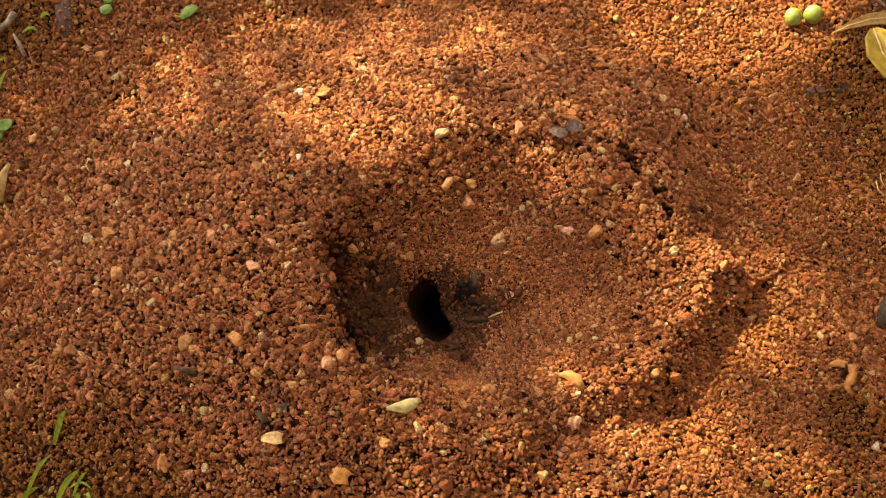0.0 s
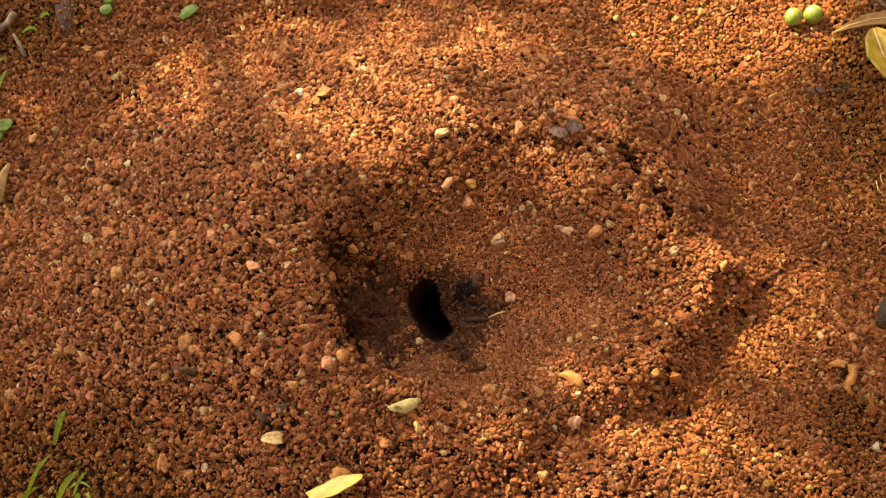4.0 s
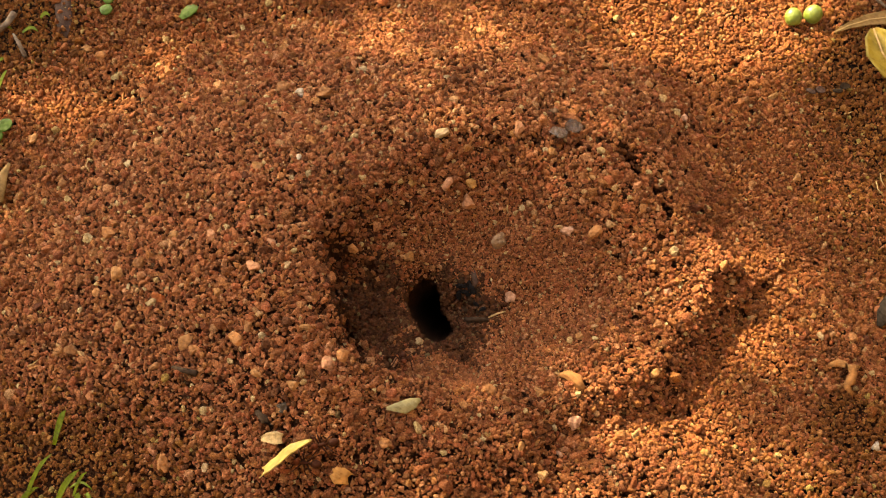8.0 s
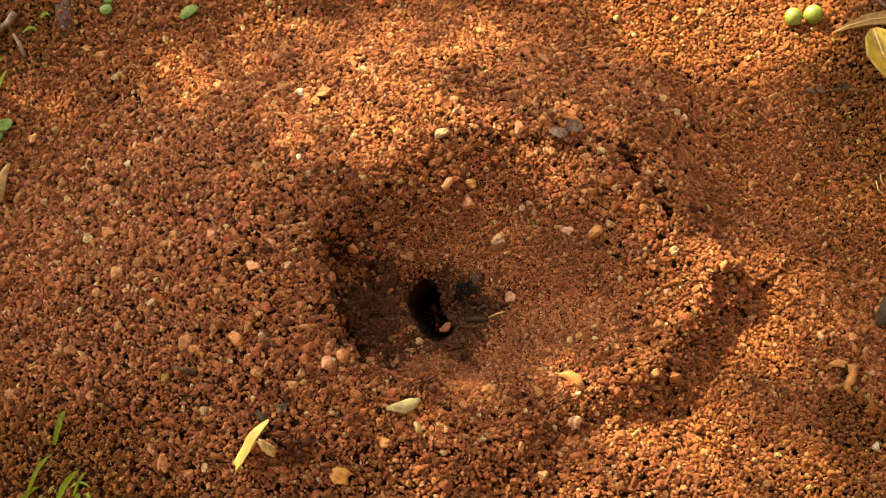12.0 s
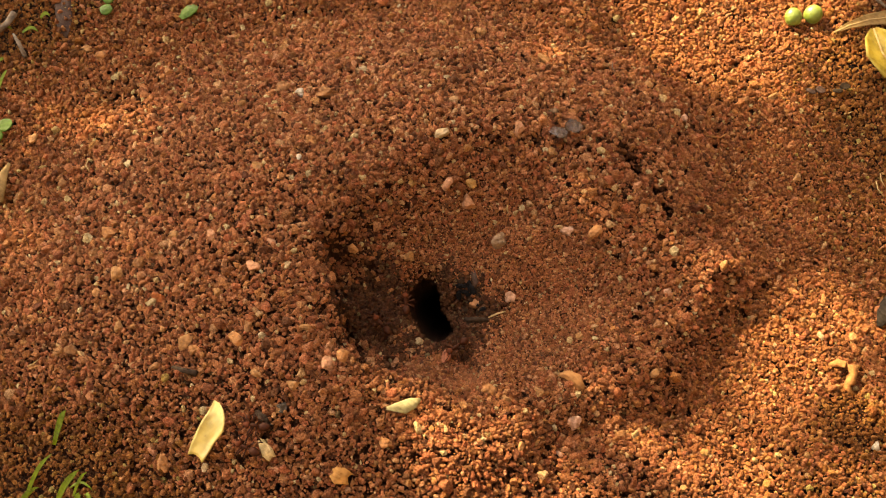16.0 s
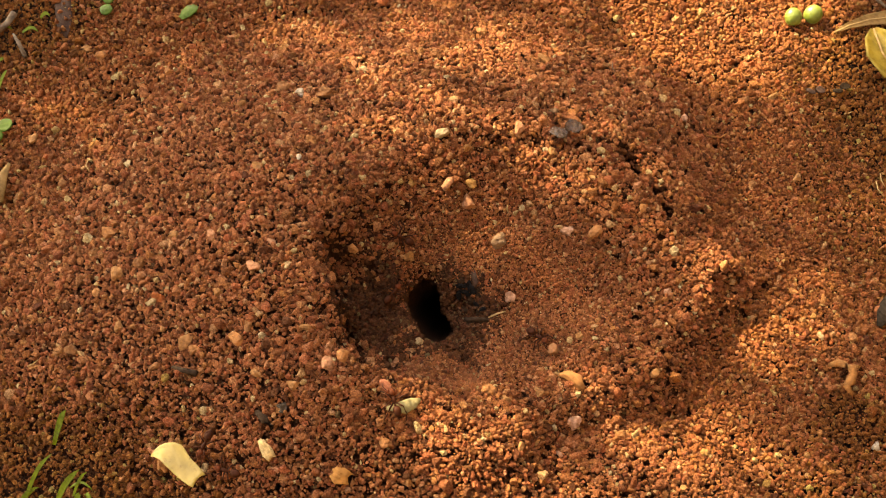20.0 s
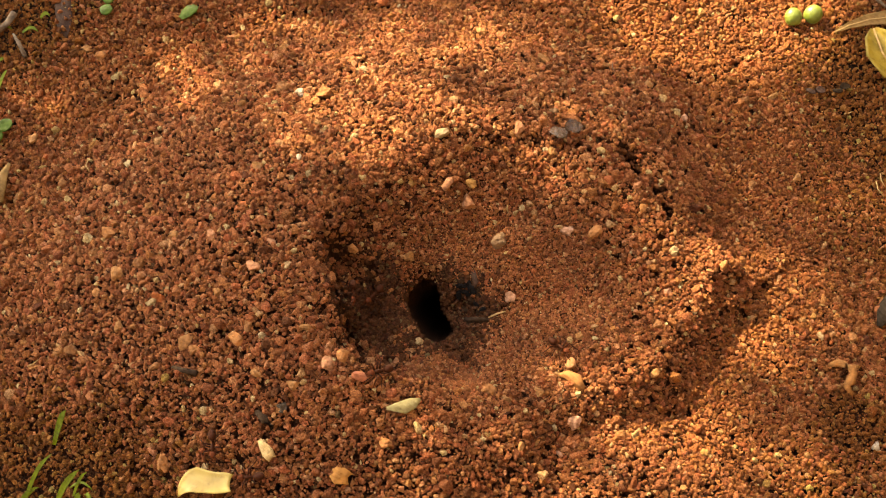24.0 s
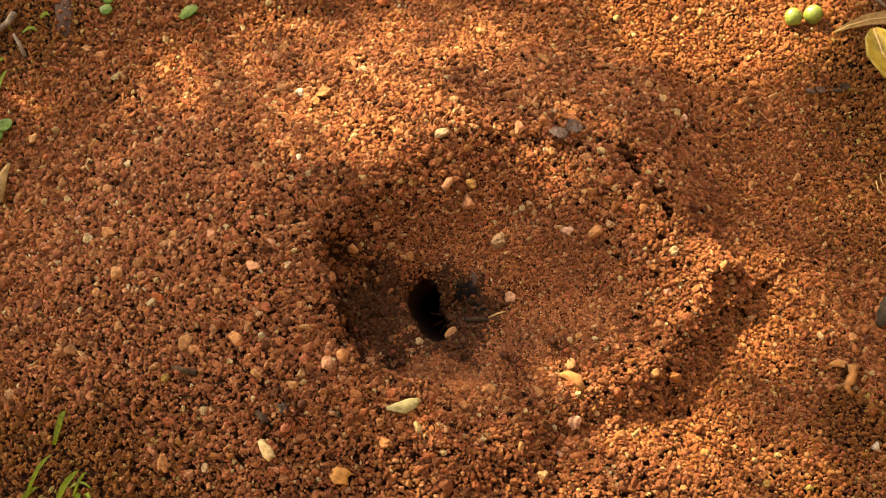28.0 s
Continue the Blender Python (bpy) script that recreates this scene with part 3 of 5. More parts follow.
# ---- leaves, seedlings and litter ----
def blade(centre, widths, across, cup=0.0, thick=0.00025, ends=(0.0, 0.0), lines=7, wave=0.0):
    """A leaf or strip along the points of centre, as wide as widths, cupped across, with a little thickness.
    ends: how far the middle of the first and of the last edge stands in behind the corners."""
    bm = bmesh.new()
    pts = [Vector(p) for p in centre]
    n = len(pts)
    tops, lows = [], []
    for i, p in enumerate(pts):
        d = (pts[min(i + 1, n - 1)] - pts[max(i - 1, 0)]).normalized()
        s = (Vector(across) - d * Vector(across).dot(d)).normalized()
        up = d.cross(s)
        top, low = [], []
        for j in range(lines):
            f = 2.0 * j / (lines - 1) - 1.0
            q = p + s * f * widths[i] / 2 + up * (cup * widths[i] * (f * f - 0.4) + wave * math.sin(i * 1.7 + j * 1.1))
            if i == 0:
                q += d * ends[0] * (1 - f * f)
            if i == n - 1:
                q -= d * ends[1] * (1 - f * f)
            elif i > n - 4 and n > 9:
                q -= d * ends[1] * (1 - f * f) * (i - n + 4) / 3.0
            t = thick * (1.0 + 0.8 * max(0.0, 1.0 - 4.0 * f * f))
            top.append(bm.verts.new(q + up * t / 2))
            low.append(bm.verts.new(q - up * t / 2))
        tops.append(top)
        lows.append(low)
    for i in range(n - 1):
        for j in range(lines - 1):
            bm.faces.new((tops[i][j], tops[i + 1][j], tops[i + 1][j + 1], tops[i][j + 1]))
            bm.faces.new((lows[i][j], lows[i][j + 1], lows[i + 1][j + 1], lows[i + 1][j]))
        bm.faces.new((tops[i][0], lows[i][0], lows[i + 1][0], tops[i + 1][0]))
        bm.faces.new((tops[i][-1], tops[i + 1][-1], lows[i + 1][-1], lows[i][-1]))
    for j in range(lines - 1):
        bm.faces.new((tops[0][j], tops[0][j + 1], lows[0][j + 1], lows[0][j]))
        bm.faces.new((tops[-1][j], lows[-1][j], lows[-1][j + 1], tops[-1][j + 1]))
    bmesh.ops.recalc_face_normals(bm, faces=bm.faces)
    return bm


def leaf_material(name, colour, vein, rough=0.55, scale=240.0, glow=0.0):
    """Mottled leaf skin with pale veins that run along and aside."""
    m, nt, b = material(name, rough, spec=0.25 if rough < 0.7 else 0.1)
    lo, hi = tuple(v * 0.62 for v in colour), tuple(min(1, v * 1.1) for v in colour)
    c = ramp_node(nt, noise_node(nt, scale, 5.0), [(0.3, lo), (0.6, hi)])
    tc = nt.nodes.new("ShaderNodeTexCoord")
    w = nt.nodes.new("ShaderNodeTexWave")
    w.bands_direction = "DIAGONAL"
    w.inputs["Scale"].default_value, w.inputs["Distortion"].default_value, w.inputs["Detail"].default_value = scale * 0.9, 3.0, 2.0
    nt.links.new(tc.outputs["Object"], w.inputs["Vector"])
    veins = ramp_node(nt, w.outputs["Fac"], [(0.80, (0, 0, 0)), (1.0, (0.25, 0.25, 0.25))])
    v = nt.nodes.new("ShaderNodeRGB")
    v.outputs[0].default_value = (*vein, 1)
    c = mix_node(nt, "MIX", veins, c, v.outputs[0])
    spots = ramp_node(nt, noise_node(nt, scale * 3.0, 3.0), [(0.30, (0.55, 0.45, 0.35)), (0.42, (1, 1, 1))])
    c = mix_node(nt, "MULTIPLY", 0.7, c, spots)
    nt.links.new(c, b.inputs["Base Color"])
    if glow:
        b.inputs["Subsurface Weight"].default_value = glow
        b.inputs["Subsurface Radius"].default_value = (0.002, 0.0015, 0.0005)
    bump_node(nt, b, w.outputs["Fac"], 0.25, 0.0003)
    return m


GREEN = leaf_material("seedling_green", (0.045, 0.098, 0.010), (0.065, 0.125, 0.016), 0.6, 200.0)
GRASS = leaf_material("grass_green", (0.105, 0.150, 0.008), (0.14, 0.19, 0.016), 0.5, 300.0)
YELLOW = leaf_material("yellow_leaf", (0.27, 0.185, 0.030), (0.33, 0.24, 0.06), 0.5, 150.0)
TAN = leaf_material("dry_tan_leaf", (0.23, 0.14, 0.06), (0.30, 0.19, 0.09), 0.7, 260.0)
DEAD = leaf_material("dead_brown_leaf", (0.056, 0.030, 0.022), (0.085, 0.052, 0.042), 0.72, 420.0)
DARK = leaf_material("dark_leaf", (0.030, 0.022, 0.016), (0.05, 0.038, 0.028), 0.9, 260.0)
CHIP = leaf_material("brown_leaf_chip", (0.27, 0.12, 0.050), (0.32, 0.16, 0.075), 0.85, 320.0)
PALE = leaf_material("pale_leaf", (0.23, 0.195, 0.095), (0.28, 0.25, 0.14), 0.6, 320.0)
GREY_TWIG = plain_material("grey_twig", (0.17, 0.115, 0.08), 0.85, 0.45, 500.0, 0.7)
DARK_TWIG = plain_material("dark_twig", (0.050, 0.030, 0.020), 0.95, 0.5, 500.0, 0.7, 0.1)
STRAW = plain_material("straw", (0.46, 0.29, 0.13), 0.7, 0.6, 700.0, 0.5)
CLOD = plain_material("dark_clod", (0.046, 0.023, 0.013), 0.95, 0.5, 1.2, 0.9, 0.08)
FLAKE = plain_material("grey_flake", (0.034, 0.022, 0.015), 0.95, 0.55, 500.0, 0.3, 0.03)
WING = leaf_material("papery_wing", (0.13, 0.095, 0.085), (0.24, 0.19, 0.17), 0.35, 500.0)
WING.node_tree.nodes["Principled BSDF"].inputs["Alpha"].default_value = 0.5
BERRY = plain_material("green_berry", (0.145, 0.20, 0.042), 0.38, 0.82, 130.0, 0.06, 0.5, 0.15)
OCHRE = leaf_material("ochre_leaf", (0.42, 0.19, 0.062), (0.46, 0.24, 0.09), 0.7, 300.0)
ROOT = plain_material("orange_root", (0.36, 0.15, 0.05), 0.9, 0.6, 400.0, 0.7)


def soil_line(spots, lift):
    """Points above the soil at each (x, y), lifted by lift in turn."""
    return [Vector((x, y, float(ground_height(x, y)) + h)) for (x, y), h in zip(spots, lift)]


def green_berry(x, y, r, turn):
    root = tagged(new("green_berry"), "small unripe green berry lying on the soil", "berry", group="fallen berries")
    root.matrix_basis = pose(x, y, float(ground_height(x, y)) + r * 0.92 + 0.0006, 130, 15, turn)
    bm = bmesh.new()
    bmesh.ops.create_uvsphere(bm, u_segments=28, v_segments=18, radius=r)
    for v in bm.verts:
        v.co.z *= 1.10
        v.co.x *= 1.0 + 0.03 * math.sin(3 * math.atan2(v.co.y, v.co.x))
        if v.co.z > r * 0.95:
            v.co.z -= (v.co.z - r * 0.95) * 1.3
    part("skin", bm, BERRY, root)
    bm = tube(bmesh.new(), [(0, 0, r * 0.9), (0, 0, r * 1.08), (r * 0.04, 0, r * 1.2)], [r * 0.16, r * 0.12, r * 0.05], 8)
    part("stalk_scar", bm, DARK_TWIG, root)


green_berry(0.1383, 0.1206, 0.0034, 20)
green_berry(0.1464, 0.1222, 0.0036, -40)


def seedling(x, y, turn, size):
    root = tagged(new("seedling"), "tiny seedling with two round green leaves", "seedling", group="seedlings at the mound's edge")
    root.matrix_basis = pose(x, y, float(ground_height(x, y)), 0, 0, turn)
    part("stem", tube(bmesh.new(), [(0, 0, -0.001), (0.0003, 0, 0.002), (0, 0, 0.0042)], [0.0005, 0.0004, 0.0004], 6), GREEN, root)
    for side in (1, -1):
        n = 9
        line = [(side * (0.0003 + size * i / (n - 1)), 0, 0.0042 + 0.0006 * math.sin(i / (n - 1) * 2.6)) for i in range(n)]
        width = [size * 0.95 * max(0.08, math.sin(math.pi * (0.06 + 0.90 * i / (n - 1))) ** 0.6) for i in range(n)]
        part("seed_leaf", blade(line, width, (0, 1, 0), 0.06, 0.0004), GREEN, root)


seedling(-0.1333, 0.1275, 86, 0.0054)
seedling(-0.1664, 0.0660, 62, 0.0056)
seedling(0.1660, -0.0020, 70, 0.0040)


CRUMB_FORMS = stone_meshes("soil_crumb", PEBBLE_FORMS[:4])
for me in CRUMB_FORMS:
    me.materials.append(PEBBLE)


def litter(name, label, category, spots, lift, widths, across, mat, cup=0.1, ends=(0, 0), wave=0.0, rib=None):
    """A fallen leaf or strip as a thing; rib adds its midrib as a part."""
    line = soil_line(spots, lift)
    root = tagged(new(name), label, category)
    root.location = line[len(line) // 2]
    local = [p - root.location for p in line]
    part("blade", blade(local, widths, across, cup, 0.0003, ends, 9, wave), mat, root)
    if rib:
        part("midrib", tube(bmesh.new(), [p + Vector((0, 0, -0.1 * cup * w)) for p, w in zip(local, widths)], [0.00035] * (len(local) - 1) + [0.0002], 6), rib, root)
    return root


def mm(*v):
    return [a / 1000.0 for a in v]


litter("dry_leaf", "dry pointed tan leaf lying on the soil", "leaf",
       [(0.1542, 0.1147), (0.1598, 0.1173), (0.1680, 0.1195), (0.1770, 0.1205), (0.1866, 0.1192), (0.1960, 0.1185)], mm(2.2, 3, 4, 4.5, 4, 3),
       mm(0.6, 2.6, 4.6, 6.0, 6.0, 2.0), (0.1, 1, 0.45), TAN, 0.10, rib=STRAW)
litter("curled_leaf", "curled yellow and brown fallen leaf", "leaf",
       [(0.1692, 0.1150), (0.1695, 0.1090), (0.1705, 0.1020), (0.1745, 0.0950), (0.1810, 0.0890)], mm(4, 5, 5.5, 4.5, 2),
       mm(2.0, 9.5, 14.0, 12.5, 3.0), (1, 0.15, 0.30), YELLOW, 0.42, rib=STRAW)
litter("dead_leaf", "dead brown leaf half covered with crumbs", "leaf",
       [(-0.1525, 0.1400), (-0.1518, 0.1300), (-0.1506, 0.1220), (-0.1500, 0.1165), (-0.1498, 0.1130)], mm(0.9, 1.3, 1.6, 1.0, 0.2),
       mm(6.2, 7.0, 6.6, 5.0, 2.6), (1, 0, 0.1), DEAD, -0.08, (0.0, 0.001), 0.0003)
for k, (x, y, r) in enumerate([(-0.1522, 0.1252, 1.1), (-0.1496, 0.1212, 0.9), (-0.1530, 0.1200, 1.0), (-0.1500, 0.1168, 1.2), (-0.1512, 0.1290, 0.8), (-0.1488, 0.1262, 0.7), (-0.1518, 0.1160, 1.1), (-0.1506, 0.1232, 0.6)]):
    crumb = new("soil_crumb", CRUMB_FORMS[k % len(CRUMB_FORMS)])
    crumb.matrix_basis = pose(x, y, float(ground_height(x, y)) + 0.0014 + r * 0.0008, 40 * k, 25 * k, 70 * k) @ Matrix.Diagonal((r / 1000, r / 1000, r / 1000, 1))
    tagged(crumb, "red-brown soil crumb lying on the dead leaf", "soil crumb", group="crumbs on the dead leaf")
litter("dark_leaf", "dark brown leaf at the edge of the bare soil", "leaf",
       [(0.1525, -0.0150), (0.1550, -0.0095), (0.1600, -0.0050), (0.1660, -0.0020)], mm(1.8, 3, 4, 4), mm(2.0, 6.5, 8.5, 6.0), (0.6, -0.8, 0.2), DARK, 0.12)
litter("tan_leaf", "narrow tan leaf standing at the mound's foot", "leaf",
       [(-0.1640, 0.0360), (-0.1635, 0.0410), (-0.1622, 0.0460), (-0.1600, 0.0500)], mm(2.0, 4.0, 5.5, 6.5), mm(5.0, 5.5, 4.0, 1.0), (1, -0.4, 0.2), TAN, 0.2)
litter("leaf_fragment", "bitten pale green leaf fragment bedded in the rim", "leaf piece",
       [(-0.0179, -0.0593), (-0.0151, -0.0591), (-0.0122, -0.0588), (-0.0094, -0.0575), (-0.0072, -0.0563)], mm(1.7, 2.3, 2.6, 2.7, 2.5),
       mm(1.0, 2.8, 4.4, 3.6, 0.8), (0.1, 1, 0.35), PALE, -0.10, (0.0, 0.0), 0.00012)
litter("leaf_chip", "small folded tan leaf chip on the rim", "leaf piece",
       [(0.0383, -0.0412), (0.0408, -0.0414), (0.0436, -0.0433), (0.0458, -0.0465)], mm(1.4, 2.6, 2.6, 1.6), mm(1.0, 3.0, 4.4, 2.4), (0.6, 0.8, 0.4), CHIP, -0.22)
litter("yellow_chip", "ragged ochre leaf chip lying on the crumbs", "leaf piece",
       [(-0.0350, -0.0795), (-0.0330, -0.0803), (-0.0308, -0.0806), (-0.0285, -0.0812)], mm(2.0, 2.6, 2.6, 2.2), mm(2.2, 6.0, 5.0, 3.4), (0.2, 1, 0.3), OCHRE, -0.06, (0.0008, 0.0014), 0.0004)
litter("leaf_cutting", "cut piece of a glossy green leaf", "leaf piece",
       [(-0.1040, 0.1215), (-0.1020, 0.1235), (-0.1000, 0.1258), (-0.0982, 0.1278)], mm(2.0, 2.8, 3.0, 2.6), mm(2.4, 5.4, 6.0, 2.6), (0.8, -0.6, 0.2), GREEN, 0.08, (0.0, 0.0005), rib=GRASS)


def stick(name, label, spots, lift, radii, mat, forks=()):
    line = soil_line(spots, lift)
    root = tagged(new(name), label, "twig")
    root.location = line[0]
    part("shaft", tube(bmesh.new(), [p - root.location for p in line], mm(*radii), 8), mat, root)
    for fs, fl, fr in forks:
        part("side_twig", tube(bmesh.new(), [p - root.location for p in soil_line(fs, fl)], mm(*fr), 6), mat, root)


stick("twig", "weathered grey twig with a side branch", [(-0.1830, 0.1090), (-0.1760, 0.1130), (-0.1720, 0.1175), (-0.1700, 0.1230)], mm(3, 3, 3.5, 3), (1.3, 1.5, 1.2, 1.5), GREY_TWIG,
      [([(-0.1735, 0.1155), (-0.1765, 0.1195), (-0.1775, 0.1240)], mm(3, 4, 4), (0.7, 0.6, 0.4))])
stick("twig", "thin pale twig stub leaning on the soil", [(-0.1688, 0.1130), (-0.1660, 0.1085), (-0.1630, 0.1030)], mm(3, 2.6, 1.4), (0.5, 0.8, 0.9), GREY_TWIG)
stick("twig", "thin dry twigs beyond the berries", [(0.1660, 0.1370), (0.1720, 0.1310), (0.1790, 0.1230)], mm(3, 4, 3), (0.6, 0.7, 0.5), GREY_TWIG,
      [([(0.1700, 0.1330), (0.1760, 0.1330), (0.1820, 0.1345)], mm(3, 3, 2), (0.5, 0.4, 0.3))])
stick("stick", "short charred dark stick among the crumbs", [(-0.0590, -0.0600), (-0.0562, -0.0630), (-0.0535, -0.0655)], mm(1.4, 2.0, 1.8), (0.9, 1.5, 1.3), DARK_TWIG)
stick("stick", "dark sliver of wood with a grey end", [(-0.0880, -0.0425), (-0.0840, -0.0445), (-0.0792, -0.0462)], mm(1.6, 2.0, 1.5), (0.5, 0.9, 1.1), DARK_TWIG)
litter("leaf_chip", "narrow brown leaf chip beside the entrance", "leaf piece",
       [(0.0104, -0.0002), (0.0112, -0.0039), (0.0106, -0.0065)], mm(1.8, 1.8, 1.4), mm(1.4, 2.2, 1.0), (1, 0.2, 0.3), DEAD, 0.1, (0.0006, 0.0), 0.0002)
stick("stick", "dark woody stub beside the entrance", [(0.0075, -0.0160), (0.0115, -0.0165), (0.0155, -0.0172)], mm(2.5, 1.8, 1.4), (0.8, 0.9, 0.8), DARK_TWIG)
stick("straw_bit", "pale thin straw bit beside the entrance", [(0.0155, -0.0162), (0.0185, -0.0150), (0.0215, -0.0143)], mm(1.4, 1.6, 1.4), (0.25, 0.35, 0.25), STRAW)
stick("root", "bent orange root end poking out of the soil", [(0.1335, -0.0292), (0.1362, -0.0290), (0.1385, -0.0300), (0.1404, -0.0312), (0.1408, -0.0335), (0.1396, -0.0360), (0.1380, -0.0378), (0.1398, -0.0405)],
      mm(0.5, 2.4, 3.0, 3.6, 3.4, 3.0, 2.4, 0.8), (0.8, 1.5, 1.2, 1.7, 1.3, 1.8, 1.2, 0.9), ROOT)


def clod(x, y, r, k):
    me = CLOD_MESHES[k % len(CLOD_MESHES)]
    ob = tagged(new("soil_clod", me), "dark damp clod at the lip of the entrance", "soil clod", group="clods at the entrance")
    ob.matrix_basis = on_ground(x, y, 40.0 * k, r * 0.2 - 0.0006) @ Matrix.Diagonal((r, r, r, 1))


CLOD_MESHES = stone_meshes("soil_clod", [stone_template(3, 400 + i, 0.10) for i in range(4)])
for me in CLOD_MESHES:
    me.materials.append(CLOD)
for k, (x, y, r) in enumerate([(0.0067, -0.0028, 0.0019), (0.0094, -0.0045, 0.0016), (0.0122, -0.0065, 0.0020), (0.0133, -0.0095, 0.0017), (0.0102, -0.0079, 0.0022), (0.0075, -0.0060, 0.0020), (0.0125, -0.0129, 0.0018), (0.0083, -0.0104, 0.0021), (0.0055, -0.0028, 0.0016), (0.0108, -0.0222, 0.0016), (0.0065, -0.0250, 0.0017), (0.0027, -0.0256, 0.0015), (0.0132, -0.0176, 0.0014), (0.0043, 0.0003, 0.0015), (0.0004, 0.0004, 0.0016), (0.0097, -0.0173, 0.0019)]):
    clod(x, y, r, k)


CHARRED = plain_material("charred_scrap", (0.0065, 0.0052, 0.0058), 0.7, 0.5, 700.0, 0.6, 0.12)
SCRAP_MESHES = stone_meshes("charred_scrap", [stone_template(3, 430 + i, 0.16) for i in range(3)])
for me in SCRAP_MESHES:
    me.materials.append(CHARRED)
for k, (x, y, r) in enumerate([(0.0067, -0.0036, 0.0016), (0.0088, -0.0033, 0.0013), (0.0102, -0.0051, 0.0018), (0.0075, -0.0054, 0.0015), (0.0094, -0.0063, 0.0012), (0.0055, -0.0062, 0.0014), (0.0122, -0.0099, 0.0012), (0.0141, -0.0124, 0.0013)]):
    scrap = tagged(new("charred_scrap", SCRAP_MESHES[k % 3]), "blue-black charred plant scrap beside the entrance", "plant scrap", group="scraps beside the entrance")
    scrap.matrix_basis = on_ground(x, y, 55.0 * k, r * 0.35 + 0.0006) @ Matrix.Diagonal((r * 1.1, r * 0.65, r * 0.6, 1))


def fibre(x0, y0, x1, y1, r, mat, label):
    """A thin bit of root or straw lying on the crumbs."""
    bend = ((x0 + x1) / 2 + (y1 - y0) * 0.15, (y0 + y1) / 2 - (x1 - x0) * 0.15)
    line = soil_line([(x0, y0), bend, (x1, y1)], mm(1.5, 2.1, 1.6))
    root = tagged(new("fibre"), label, "plant fibre", group="loose plant fibres")
    root.location = line[0]
    part("strand", tube(bmesh.new(), [p - line[0] for p in line], [r, r * 1.1, r * 0.6], 6), mat, root)


fibre(0.0226, 0.0215, 0.0228, 0.0189, 0.00022, STRAW, "short pale straw fibre on the crumbs")
fibre(-0.1310, 0.0507, -0.1293, 0.0447, 0.00022, STRAW, "short pale straw fibre on the crumbs")
fibre(0.0987, 0.0632, 0.1084, 0.0676, 0.00022, ROOT, "thin brown rootlet on the crumbs")
fibre(-0.1227, 0.0855, -0.1202, 0.0782, 0.00022, ROOT, "thin brown rootlet on the crumbs")
fibre(0.1603, 0.0452, 0.1623, 0.0387, 0.00022, STRAW, "short pale straw fibre on the crumbs")
fibre(0.1625, 0.0486, 0.1637, 0.0423, 0.00022, STRAW, "short pale straw fibre on the crumbs")
fibre(-0.1411, -0.0335, -0.1371, -0.0318, 0.00022, STRAW, "short pale straw fibre on the crumbs")
fibre(0.1527, 0.0756, 0.1559, 0.0767, 0.00022, STRAW, "short pale straw fibre on the crumbs")
fibre(0.0655, 0.0964, 0.0658, 0.0907, 0.00022, GREY_TWIG, "short grey fibre on the crumbs")
fibre(-0.0388, 0.1264, -0.0342, 0.1234, 0.00022, ROOT, "thin brown rootlet on the crumbs")
fibre(-0.0864, 0.1325, -0.0841, 0.1288, 0.00022, ROOT, "thin brown rootlet on the crumbs")
fibre(0.0326, -0.0565, 0.0370, -0.0572, 0.00022, ROOT, "thin brown rootlet on the crumbs")
fibre(0.0813, 0.0298, 0.0841, 0.0336, 0.00022, STRAW, "short pale straw fibre on the crumbs")
fibre(-0.0251, 0.0100, -0.0226, 0.0113, 0.00022, ROOT, "thin brown rootlet on the crumbs")
fibre(0.0615, -0.0356, 0.0651, -0.0336, 0.00022, ROOT, "thin brown rootlet on the crumbs")
fibre(-0.0801, -0.0263, -0.0773, -0.0278, 0.00022, ROOT, "thin brown rootlet on the crumbs")


def seed_wing(x, y, turn, size, label, mat):
    root = tagged(new("seed_wing"), label, "seed wing")
    root.matrix_basis = on_ground(x, y, turn, 0.0030)
    for side in (1, -1):
        n = 7
        line = [(side * size * (0.05 + i / (n - 1)), side * size * 0.12 * math.sin(i), 0.0004 * math.sin(2 * i / (n - 1))) for i in range(n)]
        width = [size * 0.85 * max(0.15, math.sin(math.pi * (0.1 + 0.82 * i / (n - 1))) ** 0.7) for i in range(n)]
        part("wing", blade(line, width, (0, 1, 0.2 * side), 0.08, 0.0002), mat, root)


seed_wing(0.0430, 0.0482, 24, 0.0056, "thin see-through grey double seed wing on the crumbs", WING)
seed_wing(0.1428, 0.0850, 5, 0.0034, "dull brown flake on the shaded soil", DEAD)
seed_wing(0.1527, 0.0862, 35, 0.0034, "dark grey flake on the shaded soil", FLAKE)


def grass_tuft(label, x, y, stems):
    """Blades of grass from about (x, y); each stem: end (dx, dy), rise, width."""
    root = tagged(new("grass_tuft"), label, "grass")
    z0 = float(ground_height(x, y))
    root.location = (x, y, z0)
    for bx, by, dx, dy, rise, width in stems:
        line = []
        for i in range(8):
            s = i / 7
            px, py = x + bx + dx * s, y + by + dy * s
            line.append(Vector((bx + dx * s, by + dy * s + 0.002 * math.sin(s * 3), float(ground_height(px, py)) - z0 + 0.001 + rise * math.sin(math.pi * (0.12 + 0.80 * s)))))
        w = [0.66 * width * (0.75 + 0.5 * math.sin(math.pi * s / 7)) * (1.0 if s < 6 else 0.6 if s == 6 else 0.15) for s in range(8)]
        part("grass_blade", blade(line, w, (-dy, dx, 0.3 * abs(dx + dy)), 0.15, 0.0002), GRASS, root)


